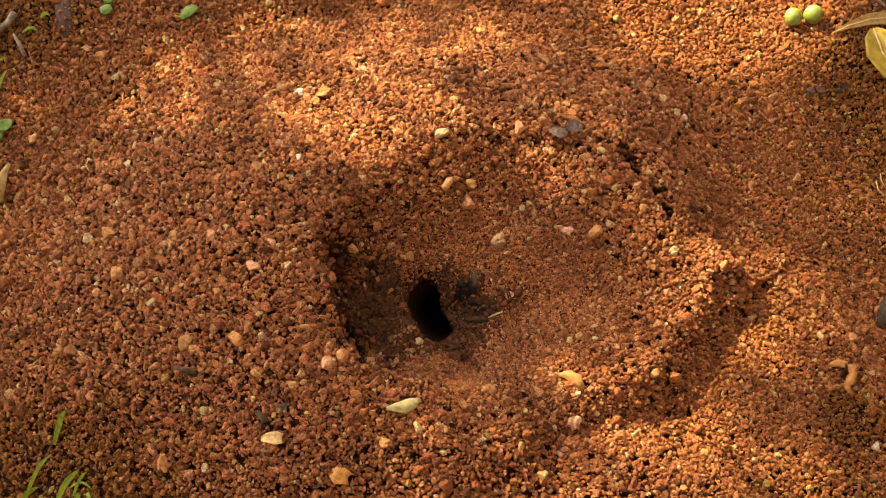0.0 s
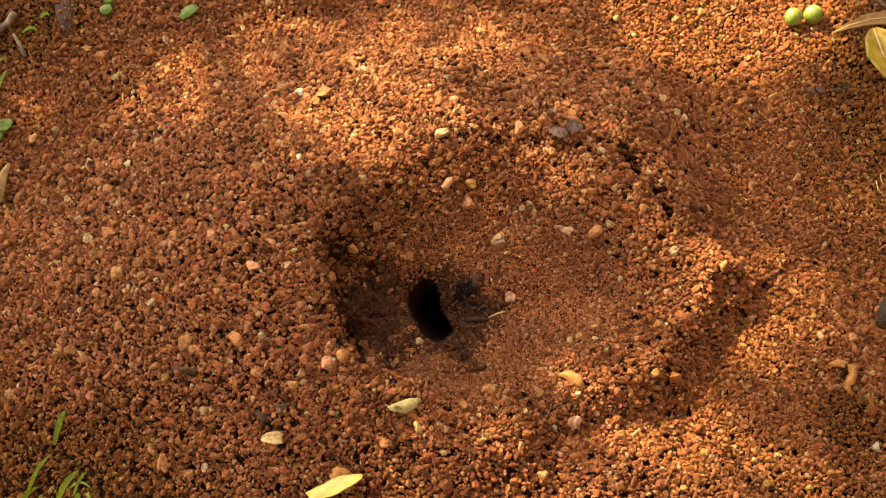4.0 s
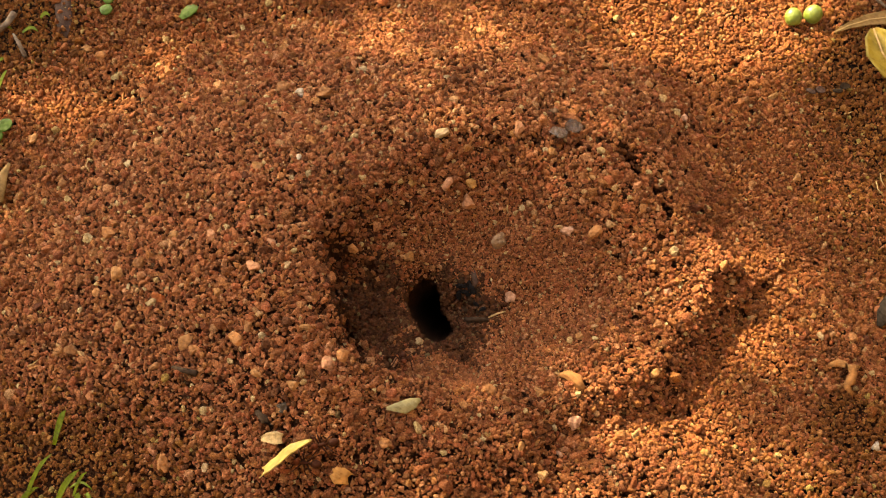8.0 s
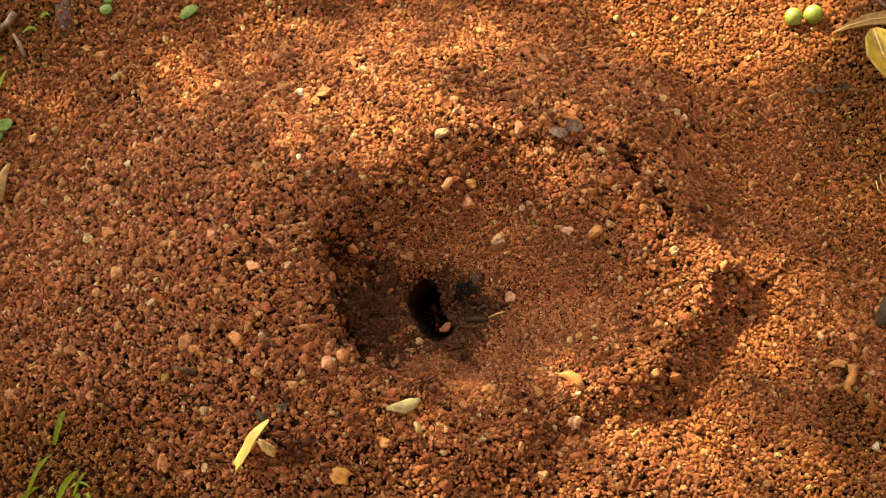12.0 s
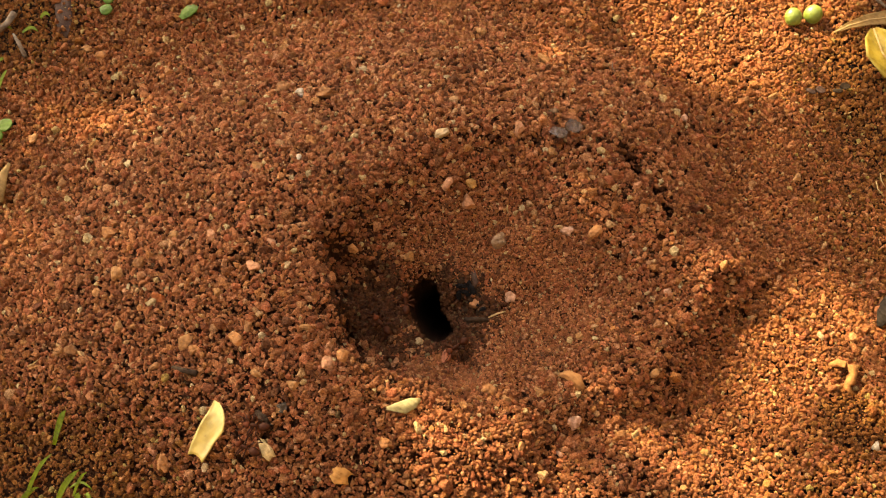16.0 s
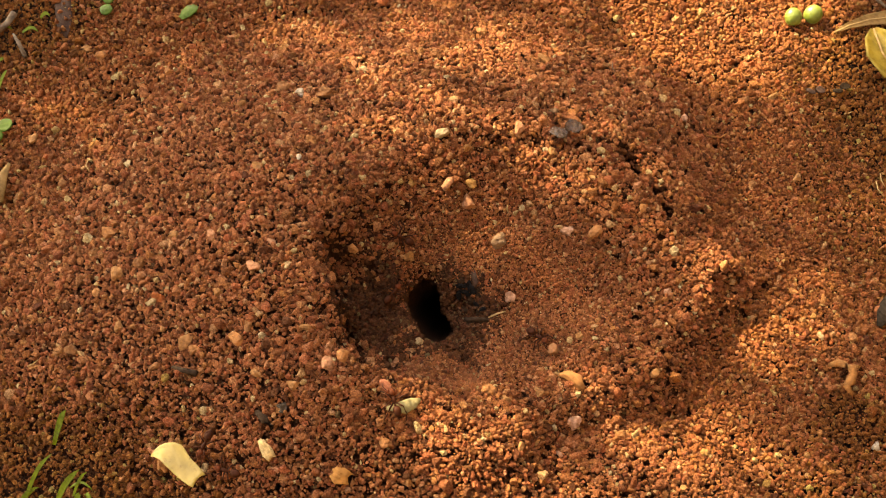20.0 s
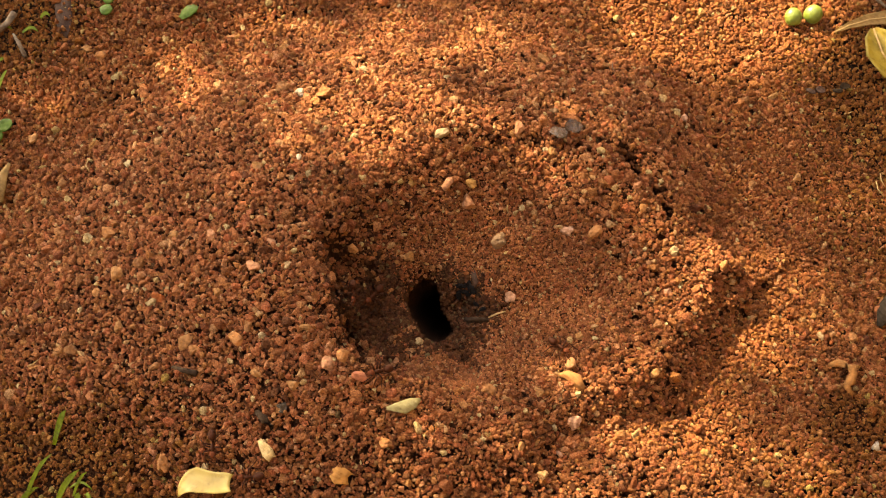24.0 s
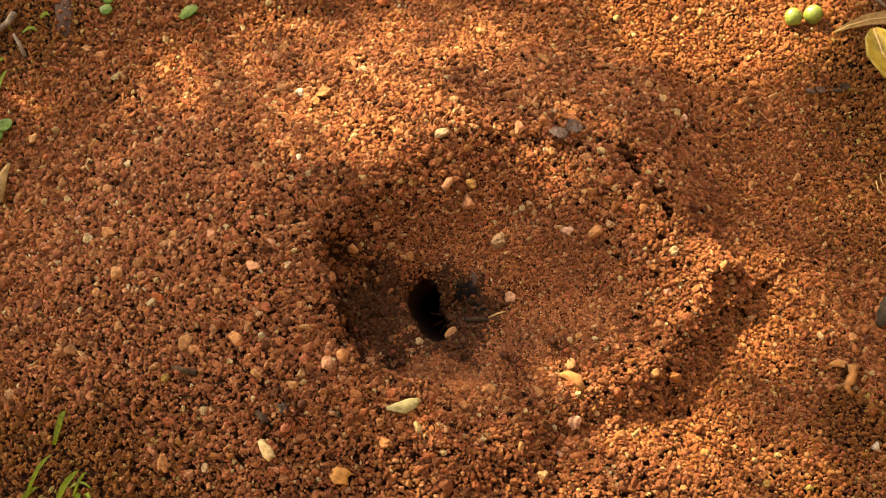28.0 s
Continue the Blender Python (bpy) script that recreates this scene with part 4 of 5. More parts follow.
grass_tuft("green grass blades lying over the crumbs", -0.1340, -0.0800,
           [(-0.0030, -0.0020, 0.0085, 0.0165, 0.0030, 0.0017), (0.0062, 0.0175, 0.0032, 0.0105, 0.0022, 0.0024), (-0.0060, -0.0040, 0.0080, 0.0080, 0.0020, 0.0022),
            (0.0080, -0.0040, 0.0080, 0.0120, 0.0030, 0.0024), (0.0140, -0.0010, 0.0048, 0.0080, 0.0022, 0.0012), (0.0130, 0.0030, 0.0080, -0.0018, 0.0020, 0.0010),
            (0.0150, -0.0040, 0.0020, 0.0040, 0.0020, 0.0024), (0.0210, -0.0040, -0.0030, 0.0040, 0.0020, 0.0016)])
grass_tuft("short green sprigs at the mound's edge", -0.1640, 0.1150, [(-0.0020, 0.0, 0.0062, 0.0003, 0.0008, 0.0017), (-0.0110, 0.0, 0.0050, 0.0010, 0.0009, 0.0013), (0.0040, 0.0070, 0.0036, 0.0012, 0.0009, 0.0018)])
grass_tuft("short green sprigs at the mound's edge", -0.1712, 0.0850, [(0.0, 0.0, 0.0022, 0.0110, 0.0014, 0.0013), (-0.0030, 0.0120, 0.0045, 0.0045, 0.0012, 0.0015), (0.0, 0.0020, -0.0020, 0.0070, 0.0014, 0.0012)])

# ---- what moves: ants and what they drag ----
ANT_DARK = plain_material("ant_shell", (0.050, 0.0122, 0.0046), 0.6, 0.6, 900.0, 0.15, 0.12)
ANT_RED = plain_material("ant_head_shell", (0.120, 0.026, 0.009), 0.6, 0.6, 900.0, 0.15, 0.12)
PELLET_RED = plain_material("red_pellet", (0.38, 0.12, 0.065), 0.85, 0.65, 500.0, 0.7)
PELLET_TAN = plain_material("tan_pellet", (0.37, 0.16, 0.075), 0.85, 0.65, 500.0, 0.7)


def ball(centre, radii, rough=0.0, seg=14):
    bm = bmesh.new()
    bmesh.ops.create_uvsphere(bm, u_segments=seg, v_segments=max(8, seg * 2 // 3), radius=1.0)
    for v in bm.verts:
        taper = 1.0 + rough * v.co.x
        v.co = Vector((centre[0] + v.co.x * radii[0], centre[1] + v.co.y * radii[1] * taper, centre[2] + v.co.z * radii[2] * taper)) / 1000.0
    return bm


def build_ant():
    """An ant, 8 mm long before it is scaled, that faces its own x; z = 0 is the ground under its feet."""
    root = tagged(new("ant"), "dark reddish-brown ant walking on the mound", "ant", group="ants of the mound")
    part("gaster", ball((-2.7, 0, 1.7), (1.55, 1.15, 1.10), 0.15), ANT_DARK, root)
    part("petiole", ball((-0.95, 0, 1.35), (0.42, 0.32, 0.55)), ANT_DARK, root)
    part("thorax", ball((0.45, 0, 1.55), (1.25, 0.58, 0.66), 0.18), ANT_DARK, root)
    head = part("head", ball((2.45, 0, 1.65), (0.98, 0.95, 0.66), -0.12), ANT_RED, root)
    for s in (1, -1):
        part("mandible", tube(bmesh.new(), [Vector(p) / 1000 for p in ((3.1, s * 0.55, 1.45), (3.7, s * 0.55, 1.3), (4.05, s * 0.12, 1.25))], mm(0.22, 0.2, 0.06), 6), ANT_RED, head)
        part("antenna", tube(bmesh.new(), [Vector(p) / 1000 for p in ((2.9, s * 0.5, 1.95), (3.3, s * 1.5, 2.7), (4.6, s * 2.0, 2.1), (5.4, s * 1.9, 1.7))], mm(0.13, 0.12, 0.13, 0.08), 6), ANT_DARK, head)
        part("eye", ball((2.7, s * 0.80, 1.85), (0.2, 0.12, 0.2), 0, 8), ANT_DARK, head)
        for hip, knee, foot in (((1.1, 0.35, 1.3), (1.9, 2.0, 2.5), (3.0, 3.4, 0.0)), ((0.5, 0.4, 1.25), (0.4, 2.3, 2.6), (0.2, 4.0, 0.0)), ((-0.2, 0.35, 1.25), (-1.5, 2.1, 2.6), (-3.3, 3.6, 0.0))):
            h = Vector((hip[0], s * hip[1], hip[2]))
            pts = [Vector((p[0], s * p[1], p[2])) - h for p in (hip, knee, ((knee[0] + foot[0]) / 2, (knee[1] + foot[1]) / 2, 1.0), foot)]
            leg = part("leg", tube(bmesh.new(), [p / 1000 for p in pts], mm(0.26, 0.22, 0.15, 0.08), 6), ANT_DARK, root)
            leg.location = h / 1000
    return root


ant = build_ant()


def pellet(name, label, r, mat, seed):
    co, tri = stone_template(3, seed, 0.05)
    me = quads_mesh(name, co * np.array((1.2, 0.82, 0.9)) * r, tri, True)
    me.materials.append(mat)
    return tagged(new(name, me), label, "pellet")


red_pellet = pellet("soil_pellet", "rounded red soil pellet carried by an ant", 0.0020, PELLET_RED, 501)
tan_pellet = pellet("soil_pellet", "tan soil pellet carried by an ant", 0.0021, PELLET_TAN, 502)
grey_pellet = pellet("soil_pellet", "brown soil pellet at the entrance", 0.0022, PELLET_TAN, 503)


def build_leaf_piece():
    """A cut, cupped piece of a yellow leaf: pointed at one end, bitten off in a notch at the other. Its length lies along x."""
    root = tagged(new("leaf_piece"), "cut piece of a yellow leaf dragged by ants", "leaf piece")
    n = 16
    line, width = [], []
    for i in range(n):
        s = i / (n - 1)
        w = 0.0084 * max(0.05, min(1.0, 2.5 * s) ** 0.62 * (1.0 - 0.36 * max(0.0, s - 0.42) / 0.58 + 0.05 * math.sin(9.0 * s)))
        line.append((-0.0095 + 0.0190 * s, w * 0.5 - 0.0036 * s + 0.0004 * math.sin(6.0 * s), 0.0018 * math.sin(math.pi * s) + 0.0006 * math.sin(7.0 * s)))
        width.append(w)
    part("blade", blade(line, width, (0, 1, 0), 0.11, 0.00035, (0.0, 0.0011), 11, 0.00012), YELLOW_SKIN, root)
    return root


YELLOW_SKIN = leaf_material("yellow_leaf_skin", (0.40, 0.285, 0.075), (0.45, 0.34, 0.12), 0.45, 110.0)
YELLOW_SKIN.node_tree.nodes["Principled BSDF"].inputs["Specular IOR Level"].default_value = 0.6
leaf_piece = build_leaf_piece()


CHIP_STRAW = plain_material("dry_husk", (0.58, 0.40, 0.20), 0.75, 0.55, 900.0, 0.6)


def build_straw_chip():
    root = tagged(new("straw_chip"), "pale tan chip of dry straw", "straw chip")
    line = [(-0.0038, 0, 0.0), (-0.0015, 0.0003, 0.0005), (0.0012, 0.0001, 0.0006), (0.0038, -0.0002, 0.0002)]
    part("husk", blade(line, mm(1.4, 3.0, 4.3, 2.9), (0, 1, 0.2), 0.16, 0.0006, (0.0, 0.0006), 7, 0.00022), CHIP_STRAW, root)
    return root


straw_chip = build_straw_chip()

# ---- the paths of what moves ----
def stride(thing, rows):
    """Walks an ant along rows of (seconds, x, y, heading, lift), and swings its legs as it goes."""
    walk(thing, [(t, on_ground(x, y, a, 0.0029 + up)) for t, x, y, a, up in rows])
    legs = [c for c in thing.children if c.name.startswith("leg")]
    for k, leg in enumerate(legs):
        home = leg.location.copy()
        beat = []
        for i in range(71):
            t = i * 0.4
            near = min(range(len(rows) - 1), key=lambda j: 0 if rows[j][0] <= t <= rows[j + 1][0] else 1)
            a, b = rows[near], rows[near + 1]
            pace = min(1.0, math.hypot(b[1] - a[1], b[2] - a[2]) / max(0.1, b[0] - a[0]) / 0.006)
            swing = (6.0 + 16.0 * pace) * math.sin(2.1 * i + (k % 2) * math.pi + (k // 2) * 2.1)
            beat.append((t, Matrix.Translation(home) @ pose(0, 0, 0, 0, 0, swing)))
        walk(leg, beat)


def motions():
    walk(leaf_piece, [
        (0.0, pose(-0.0294, -0.1020, 0.0221, 18, 21, -120)), (1.2, pose(-0.0315, -0.0944, 0.0246, 15, 22, -93)),
        (2.0, pose(-0.0297, -0.0930, 0.0242, 5, 19, -108)), (2.5, pose(-0.0286, -0.0934, 0.0240, 5, 19, -110)),
        (2.9, pose(-0.0332, -0.0935, 0.0245, 10, 20, -110)), (3.2, pose(-0.0282, -0.0876, 0.0290, 35, 4, -163)),
        (3.5, pose(-0.0296, -0.0866, 0.0293, 34, 4, -161)), (5.5, pose(-0.0437, -0.0796, 0.0327, 51, 22, -134)),
        (6.0, pose(-0.0446, -0.0801, 0.0324, 53, 14, -162)), (6.5, pose(-0.0447, -0.0770, 0.0336, 53, 13, -163)),
        (7.0, pose(-0.0458, -0.0731, 0.0346, 51, 16, -154)), (7.5, pose(-0.0474, -0.0740, 0.0344, 54, 15, -162)),
        (8.0, pose(-0.0484, -0.0766, 0.0334, 50, 19, -148)), (8.5, pose(-0.0536, -0.0759, 0.0329, 57, 23, -109)),
        (9.0, pose(-0.0588, -0.0741, 0.0293, 12, 22, -105)), (9.5, pose(-0.0589, -0.0711, 0.0300, 6, 22, -108)),
        (10.0, pose(-0.0598, -0.0711, 0.0294, -3, 22, -111)), (10.5, pose(-0.0606, -0.0715, 0.0297, -10, 22, -111)),
        (11.0, pose(-0.0615, -0.0714, 0.0296, -12, 23, -117)), (11.5, pose(-0.0615, -0.0719, 0.0306, 31, 23, -118)),
        (12.0, pose(-0.0595, -0.0721, 0.0323, 51, 23, -125)), (12.5, pose(-0.0587, -0.0715, 0.0331, 49, 19, -164)),
        (14.5, pose(-0.0698, -0.0682, 0.0302, 41, 22, -108)), (15.0, pose(-0.0689, -0.0688, 0.0306, 45, 24, -127)),
        (15.5, pose(-0.0722, -0.0664, 0.0294, 27, 21, -107)), (16.0, pose(-0.0750, -0.0650, 0.0280, 10, 22, -105)),
        (16.5, pose(-0.0739, -0.0621, 0.0295, 22, 23, -120)), (17.0, pose(-0.0726, -0.0642, 0.0305, 39, 24, -124)),
        (17.5, pose(-0.0729, -0.0637, 0.0309, 47, 23, -119)), (18.0, pose(-0.0814, -0.0659, 0.0246, 5, 10, -73)),
        (18.5, pose(-0.0834, -0.0692, 0.0228, 2, 5, -59)), (19.0, pose(-0.0844, -0.0765, 0.0211, 6, -3, -29)),
        (19.5, pose(-0.0846, -0.0756, 0.0218, 12, -5, -26)), (20.0, pose(-0.0847, -0.0752, 0.0216, 8, -5, -26)),
        (20.5, pose(-0.0842, -0.0763, 0.0214, -10, -14, -6)), (21.0, pose(-0.0835, -0.0763, 0.0211, -5, -15, -2)),
        (21.5, pose(-0.0780, -0.0789, 0.0222, -8, -19, 12)), (23.5, pose(-0.0779, -0.0789, 0.0238, -32, -17, 3)),
        (24.0, pose(-0.0747, -0.0823, 0.0216, 4, -19, 10)), (24.5, pose(-0.0685, -0.0885, 0.0219, 7, -24, 63)),
        (25.0, pose(-0.0662, -0.0928, 0.0218, 5, -22, 68)), (25.5, pose(-0.0640, -0.0945, 0.0211, -0, -23, 68)),
        (26.2, pose(-0.0635, -0.0986, 0.0185, -4, -24, 63)), (28.0, pose(-0.0614, -0.1068, 0.0160, -5, -22, 64))])
    walk(straw_chip, [(0.0, on_ground(-0.0527, -0.0685, 0, 0.0024, 0, 0)), (8.0, on_ground(-0.0527, -0.0685, 0, 0.0024, 0, 0)), (8.6, on_ground(-0.0538, -0.0696, -15, 0.0024, 0, 15)),
                      (9.5, on_ground(-0.0534, -0.0705, -30, 0.0024, 0, 20)), (12.0, on_ground(-0.0541, -0.0708, -35, 0.0024, 0, 25)), (12.5, on_ground(-0.0533, -0.0722, -50, 0.0024, 0, 15)),
                      (14.5, on_ground(-0.0546, -0.0714, -55, 0.0024, 0, 8)), (28.0, on_ground(-0.0546, -0.0715, -55, 0.0024, 0, 8))])
    walk(red_pellet, [
        (0.0, on_ground(0.0020, 0.0170, 7, -0.0674, 0, 0, 0)), (7.5, on_ground(0.0020, 0.0170, 14, -0.0674, 0, 0, 0)), (9.5, on_ground(0.0005, -0.0060, 21, -0.0274, 0, 0, 0)),
        (10.5, on_ground(0.0031, -0.0118, 28, -0.0118, 0, 0, 0)), (11.0, on_ground(0.0028, -0.0119, 35, -0.0099, 0, 0, 0)), (11.5, on_ground(0.0016, -0.0134, 42, -0.0076, 0, 0, 0)),
        (12.5, on_ground(-0.0000, -0.0191, 49, -0.0027, 0, 0, 0)), (14.5, on_ground(0.0015, -0.0240, 56, 0.0026, 0, 0, 0)), (15.0, on_ground(0.0034, -0.0269, 63, 0.0026, 0, 0, 0)),
        (15.5, on_ground(0.0032, -0.0313, 70, 0.0026, 0, 0, 0)), (16.0, on_ground(0.0009, -0.0334, 77, 0.0026, 0, 0, 0)), (16.5, on_ground(-0.0019, -0.0362, 84, 0.0026, 0, 0, 0)),
        (17.0, on_ground(-0.0030, -0.0409, 91, 0.0026, 0, 0, 0)), (17.5, on_ground(-0.0062, -0.0467, 98, 0.0026, 0, 0, 0)), (18.0, on_ground(-0.0101, -0.0520, 105, 0.0026, 0, 0, 0)),
        (18.5, on_ground(-0.0138, -0.0536, 112, 0.0026, 0, 0, 0)), (19.0, on_ground(-0.0161, -0.0553, 119, 0.0026, 0, 0, 0)), (19.5, on_ground(-0.0160, -0.0538, 126, 0.0026, 0, 0, 0)),
        (20.0, on_ground(-0.0178, -0.0529, 133, 0.0026, 0, 0, 0)), (20.5, on_ground(-0.0169, -0.0509, 140, 0.0026, 0, 0, 0)), (21.0, on_ground(-0.0206, -0.0466, 147, 0.0046, 0, 0, 0)),
        (21.5, on_ground(-0.0209, -0.0474, 154, 0.0036, 0, 0, 0)), (23.5, on_ground(-0.0251, -0.0504, 161, 0.0026, 0, 0, 0)), (24.0, on_ground(-0.0259, -0.0506, 168, 0.0026, 0, 0, 0)),
        (24.5, on_ground(-0.0289, -0.0514, 175, 0.0026, 0, 0, 0)), (25.0, on_ground(-0.0307, -0.0535, 182, 0.0026, 0, 0, 0)), (25.5, on_ground(-0.0349, -0.0540, 189, 0.0026, 0, 0, 0)),
        (26.0, on_ground(-0.0370, -0.0563, 196, 0.0026, 0, 0, 0)), (26.5, on_ground(-0.0397, -0.0577, 203, 0.0026, 0, 0, 0)), (27.0, on_ground(-0.0432, -0.0586, 210, 0.0026, 0, 0, 0)),
        (28.0, on_ground(-0.0482, -0.0658, 217, 0.0026, 0, 0, 0))])
    walk(tan_pellet, [
        (0.0, on_ground(0.0030, 0.0190, 7, -0.0700, 0, 0, 0)), (13.5, on_ground(0.0030, 0.0190, 14, -0.0700, 0, 0, 0)), (15.0, on_ground(0.0010, -0.0080, 21, -0.0160, 0, 0, 0)),
        (15.5, on_ground(0.0038, -0.0085, 28, -0.0022, 0, 0, 0)), (16.0, on_ground(0.0110, -0.0098, 35, 0.0010, 0, 0, 0)), (16.5, on_ground(0.0184, -0.0125, 42, 0.0020, 0, 0, 0)),
        (17.0, on_ground(0.0188, -0.0161, 49, 0.0020, 0, 0, 0)), (17.5, on_ground(0.0200, -0.0216, 56, 0.0020, 0, 0, 0)), (18.0, on_ground(0.0249, -0.0234, 63, 0.0020, 0, 0, 0)),
        (18.5, on_ground(0.0274, -0.0265, 70, 0.0020, 0, 0, 0)), (19.5, on_ground(0.0334, -0.0297, 77, 0.0020, 0, 0, 0)), (21.5, on_ground(0.0423, -0.0375, 84, 0.0020, 0, 0, 0)),
        (28.0, on_ground(0.0426, -0.0377, 91, 0.0014, 0, 0, 0))])
    walk(grey_pellet, [
        (0.0, on_ground(0.0010, 0.0150, 7, -0.0658, 0, 0, 0)), (24.0, on_ground(0.0010, 0.0150, 14, -0.0658, 0, 0, 0)), (25.2, on_ground(0.0005, -0.0060, 21, -0.0278, 0, 0, 0)),
        (26.0, on_ground(0.0028, -0.0123, 28, -0.0109, 0, 0, 0)), (26.5, on_ground(0.0028, -0.0126, 35, -0.0089, 0, 0, 0)), (27.0, on_ground(0.0023, -0.0136, 42, -0.0067, 0, 0, 0)),
        (27.5, on_ground(0.0016, -0.0162, 49, -0.0027, 0, 0, 0)), (28.0, on_ground(0.0026, -0.0213, 56, -0.0006, 0, 0, 0))])
    ants = [ant] + [copy_thing(ant, pose(0, 0, 0)) for _ in range(7)]
    for one in ants:
        one.scale = (1.2, 1.2, 1.2)
    stride(ants[0], [
        (0.0, -0.0165, -0.0959, 142, 0.0000), (1.2, -0.0235, -0.0905, 119, 0.0000), (2.0, -0.0204, -0.0888, 39, 0.0000), (2.9, -0.0218, -0.0897, 24, 0.0000),
        (3.5, -0.0165, -0.0871, 104, 0.0000), (5.5, -0.0394, -0.0817, 143, 0.0000), (6.0, -0.0394, -0.0825, 154, 0.0000), (6.5, -0.0420, -0.0808, 132, 0.0000),
        (7.0, -0.0451, -0.0776, 119, 0.0000), (7.5, -0.0439, -0.0771, 138, 0.0000), (8.0, -0.0421, -0.0760, 173, 0.0000), (8.5, -0.0437, -0.0741, 175, 0.0000),
        (9.0, -0.0469, -0.0741, 173, 0.0000), (9.5, -0.0455, -0.0740, 163, 0.0000), (10.0, -0.0469, -0.0747, 162, 0.0000), (10.5, -0.0479, -0.0735, 164, 0.0000),
        (11.0, -0.0489, -0.0729, 168, 0.0000), (11.5, -0.0493, -0.0729, 169, 0.0000), (12.0, -0.0464, -0.0727, 172, 0.0000), (12.5, -0.0428, -0.0726, 164, 0.0000),
        (14.5, -0.0573, -0.0723, 155, 0.0000), (15.0, -0.0531, -0.0718, 159, 0.0000), (15.5, -0.0573, -0.0710, 155, 0.0000), (16.0, -0.0608, -0.0707, 153, 0.0000),
        (16.5, -0.0593, -0.0705, 150, 0.0000), (17.0, -0.0589, -0.0706, 146, 0.0000), (17.5, -0.0641, -0.0693, 135, 0.0000), (18.0, -0.0664, -0.0666, 175, 0.0000),
        (18.5, -0.0662, -0.0716, 167, 0.0000), (19.0, -0.0636, -0.0769, 172, 0.0000), (19.5, -0.0659, -0.0760, 167, 0.0000), (20.0, -0.0666, -0.0762, 165, 0.0000),
        (20.5, -0.0640, -0.0762, 168, 0.0000), (21.0, -0.0631, -0.0758, 171, 0.0000), (21.5, -0.0603, -0.0744, 185, 0.0000), (23.5, -0.0611, -0.0763, 180, 0.0000),
        (24.0, -0.0591, -0.0790, 184, 0.0000), (24.5, -0.0582, -0.0826, 166, 0.0000), (25.0, -0.0573, -0.0836, 167, 0.0000), (25.5, -0.0563, -0.0856, 167, 0.0000),
        (26.2, -0.0535, -0.0914, 183, 0.0000), (28.0, -0.0516, -0.0986, 200, 0.0000)])
    stride(ants[1], [
        (0.0, -0.0254, -0.0285, -34, 0.0000), (0.5, -0.0212, -0.0314, -34, 0.0000), (1.0, -0.0153, -0.0354, -47, 0.0000), (1.5, -0.0139, -0.0393, -75, 0.0000),
        (2.0, -0.0140, -0.0403, -86, 0.0000), (2.5, -0.0132, -0.0484, -85, 0.0000), (3.0, -0.0128, -0.0539, -116, 0.0000), (3.5, -0.0168, -0.0559, -149, 0.0000),
        (5.5, -0.0270, -0.0624, -156, 0.0000), (6.0, -0.0323, -0.0628, -166, 0.0000), (6.5, -0.0383, -0.0651, -106, 0.0000), (7.0, -0.0340, -0.0687, -182, 0.0000),
        (7.5, -0.0343, -0.0698, -167, 0.0000), (8.0, -0.0374, -0.0712, -167, 0.0000), (8.5, -0.0457, -0.0720, -192, 0.0000), (9.0, -0.0475, -0.0781, -195, 0.0000),
        (10.0, -0.0466, -0.0781, -194, 0.0000), (11.0, -0.0448, -0.0720, -185, 0.0000), (12.0, -0.0448, -0.0704, -181, 0.0000), (12.5, -0.0423, -0.0678, -177, 0.0000),
        (14.5, -0.0577, -0.0664, -188, 0.0000), (15.5, -0.0559, -0.0658, -188, 0.0000), (16.5, -0.0596, -0.0629, -189, 0.0000), (17.0, -0.0538, -0.0776, -211, 0.0000),
        (17.5, -0.0580, -0.0799, -218, 0.0000), (18.0, -0.0625, -0.0783, -212, 0.0000), (18.5, -0.0688, -0.0623, -175, 0.0000), (19.0, -0.0726, -0.0672, -129, 0.0000),
        (19.5, -0.0729, -0.0682, -126, 0.0000), (20.5, -0.0737, -0.0684, -120, 0.0000), (21.5, -0.0733, -0.0674, -97, 0.0000), (23.5, -0.0738, -0.0701, -102, 0.0000),
        (24.0, -0.0708, -0.0689, -94, 0.0000), (24.5, -0.0657, -0.0731, -94, 0.0000), (25.0, -0.0657, -0.0766, -89, 0.0000), (25.5, -0.0642, -0.0829, -80, 0.0000),
        (26.0, -0.0654, -0.0865, -78, 0.0000), (28.0, -0.0642, -0.0965, -76, 0.0000)])
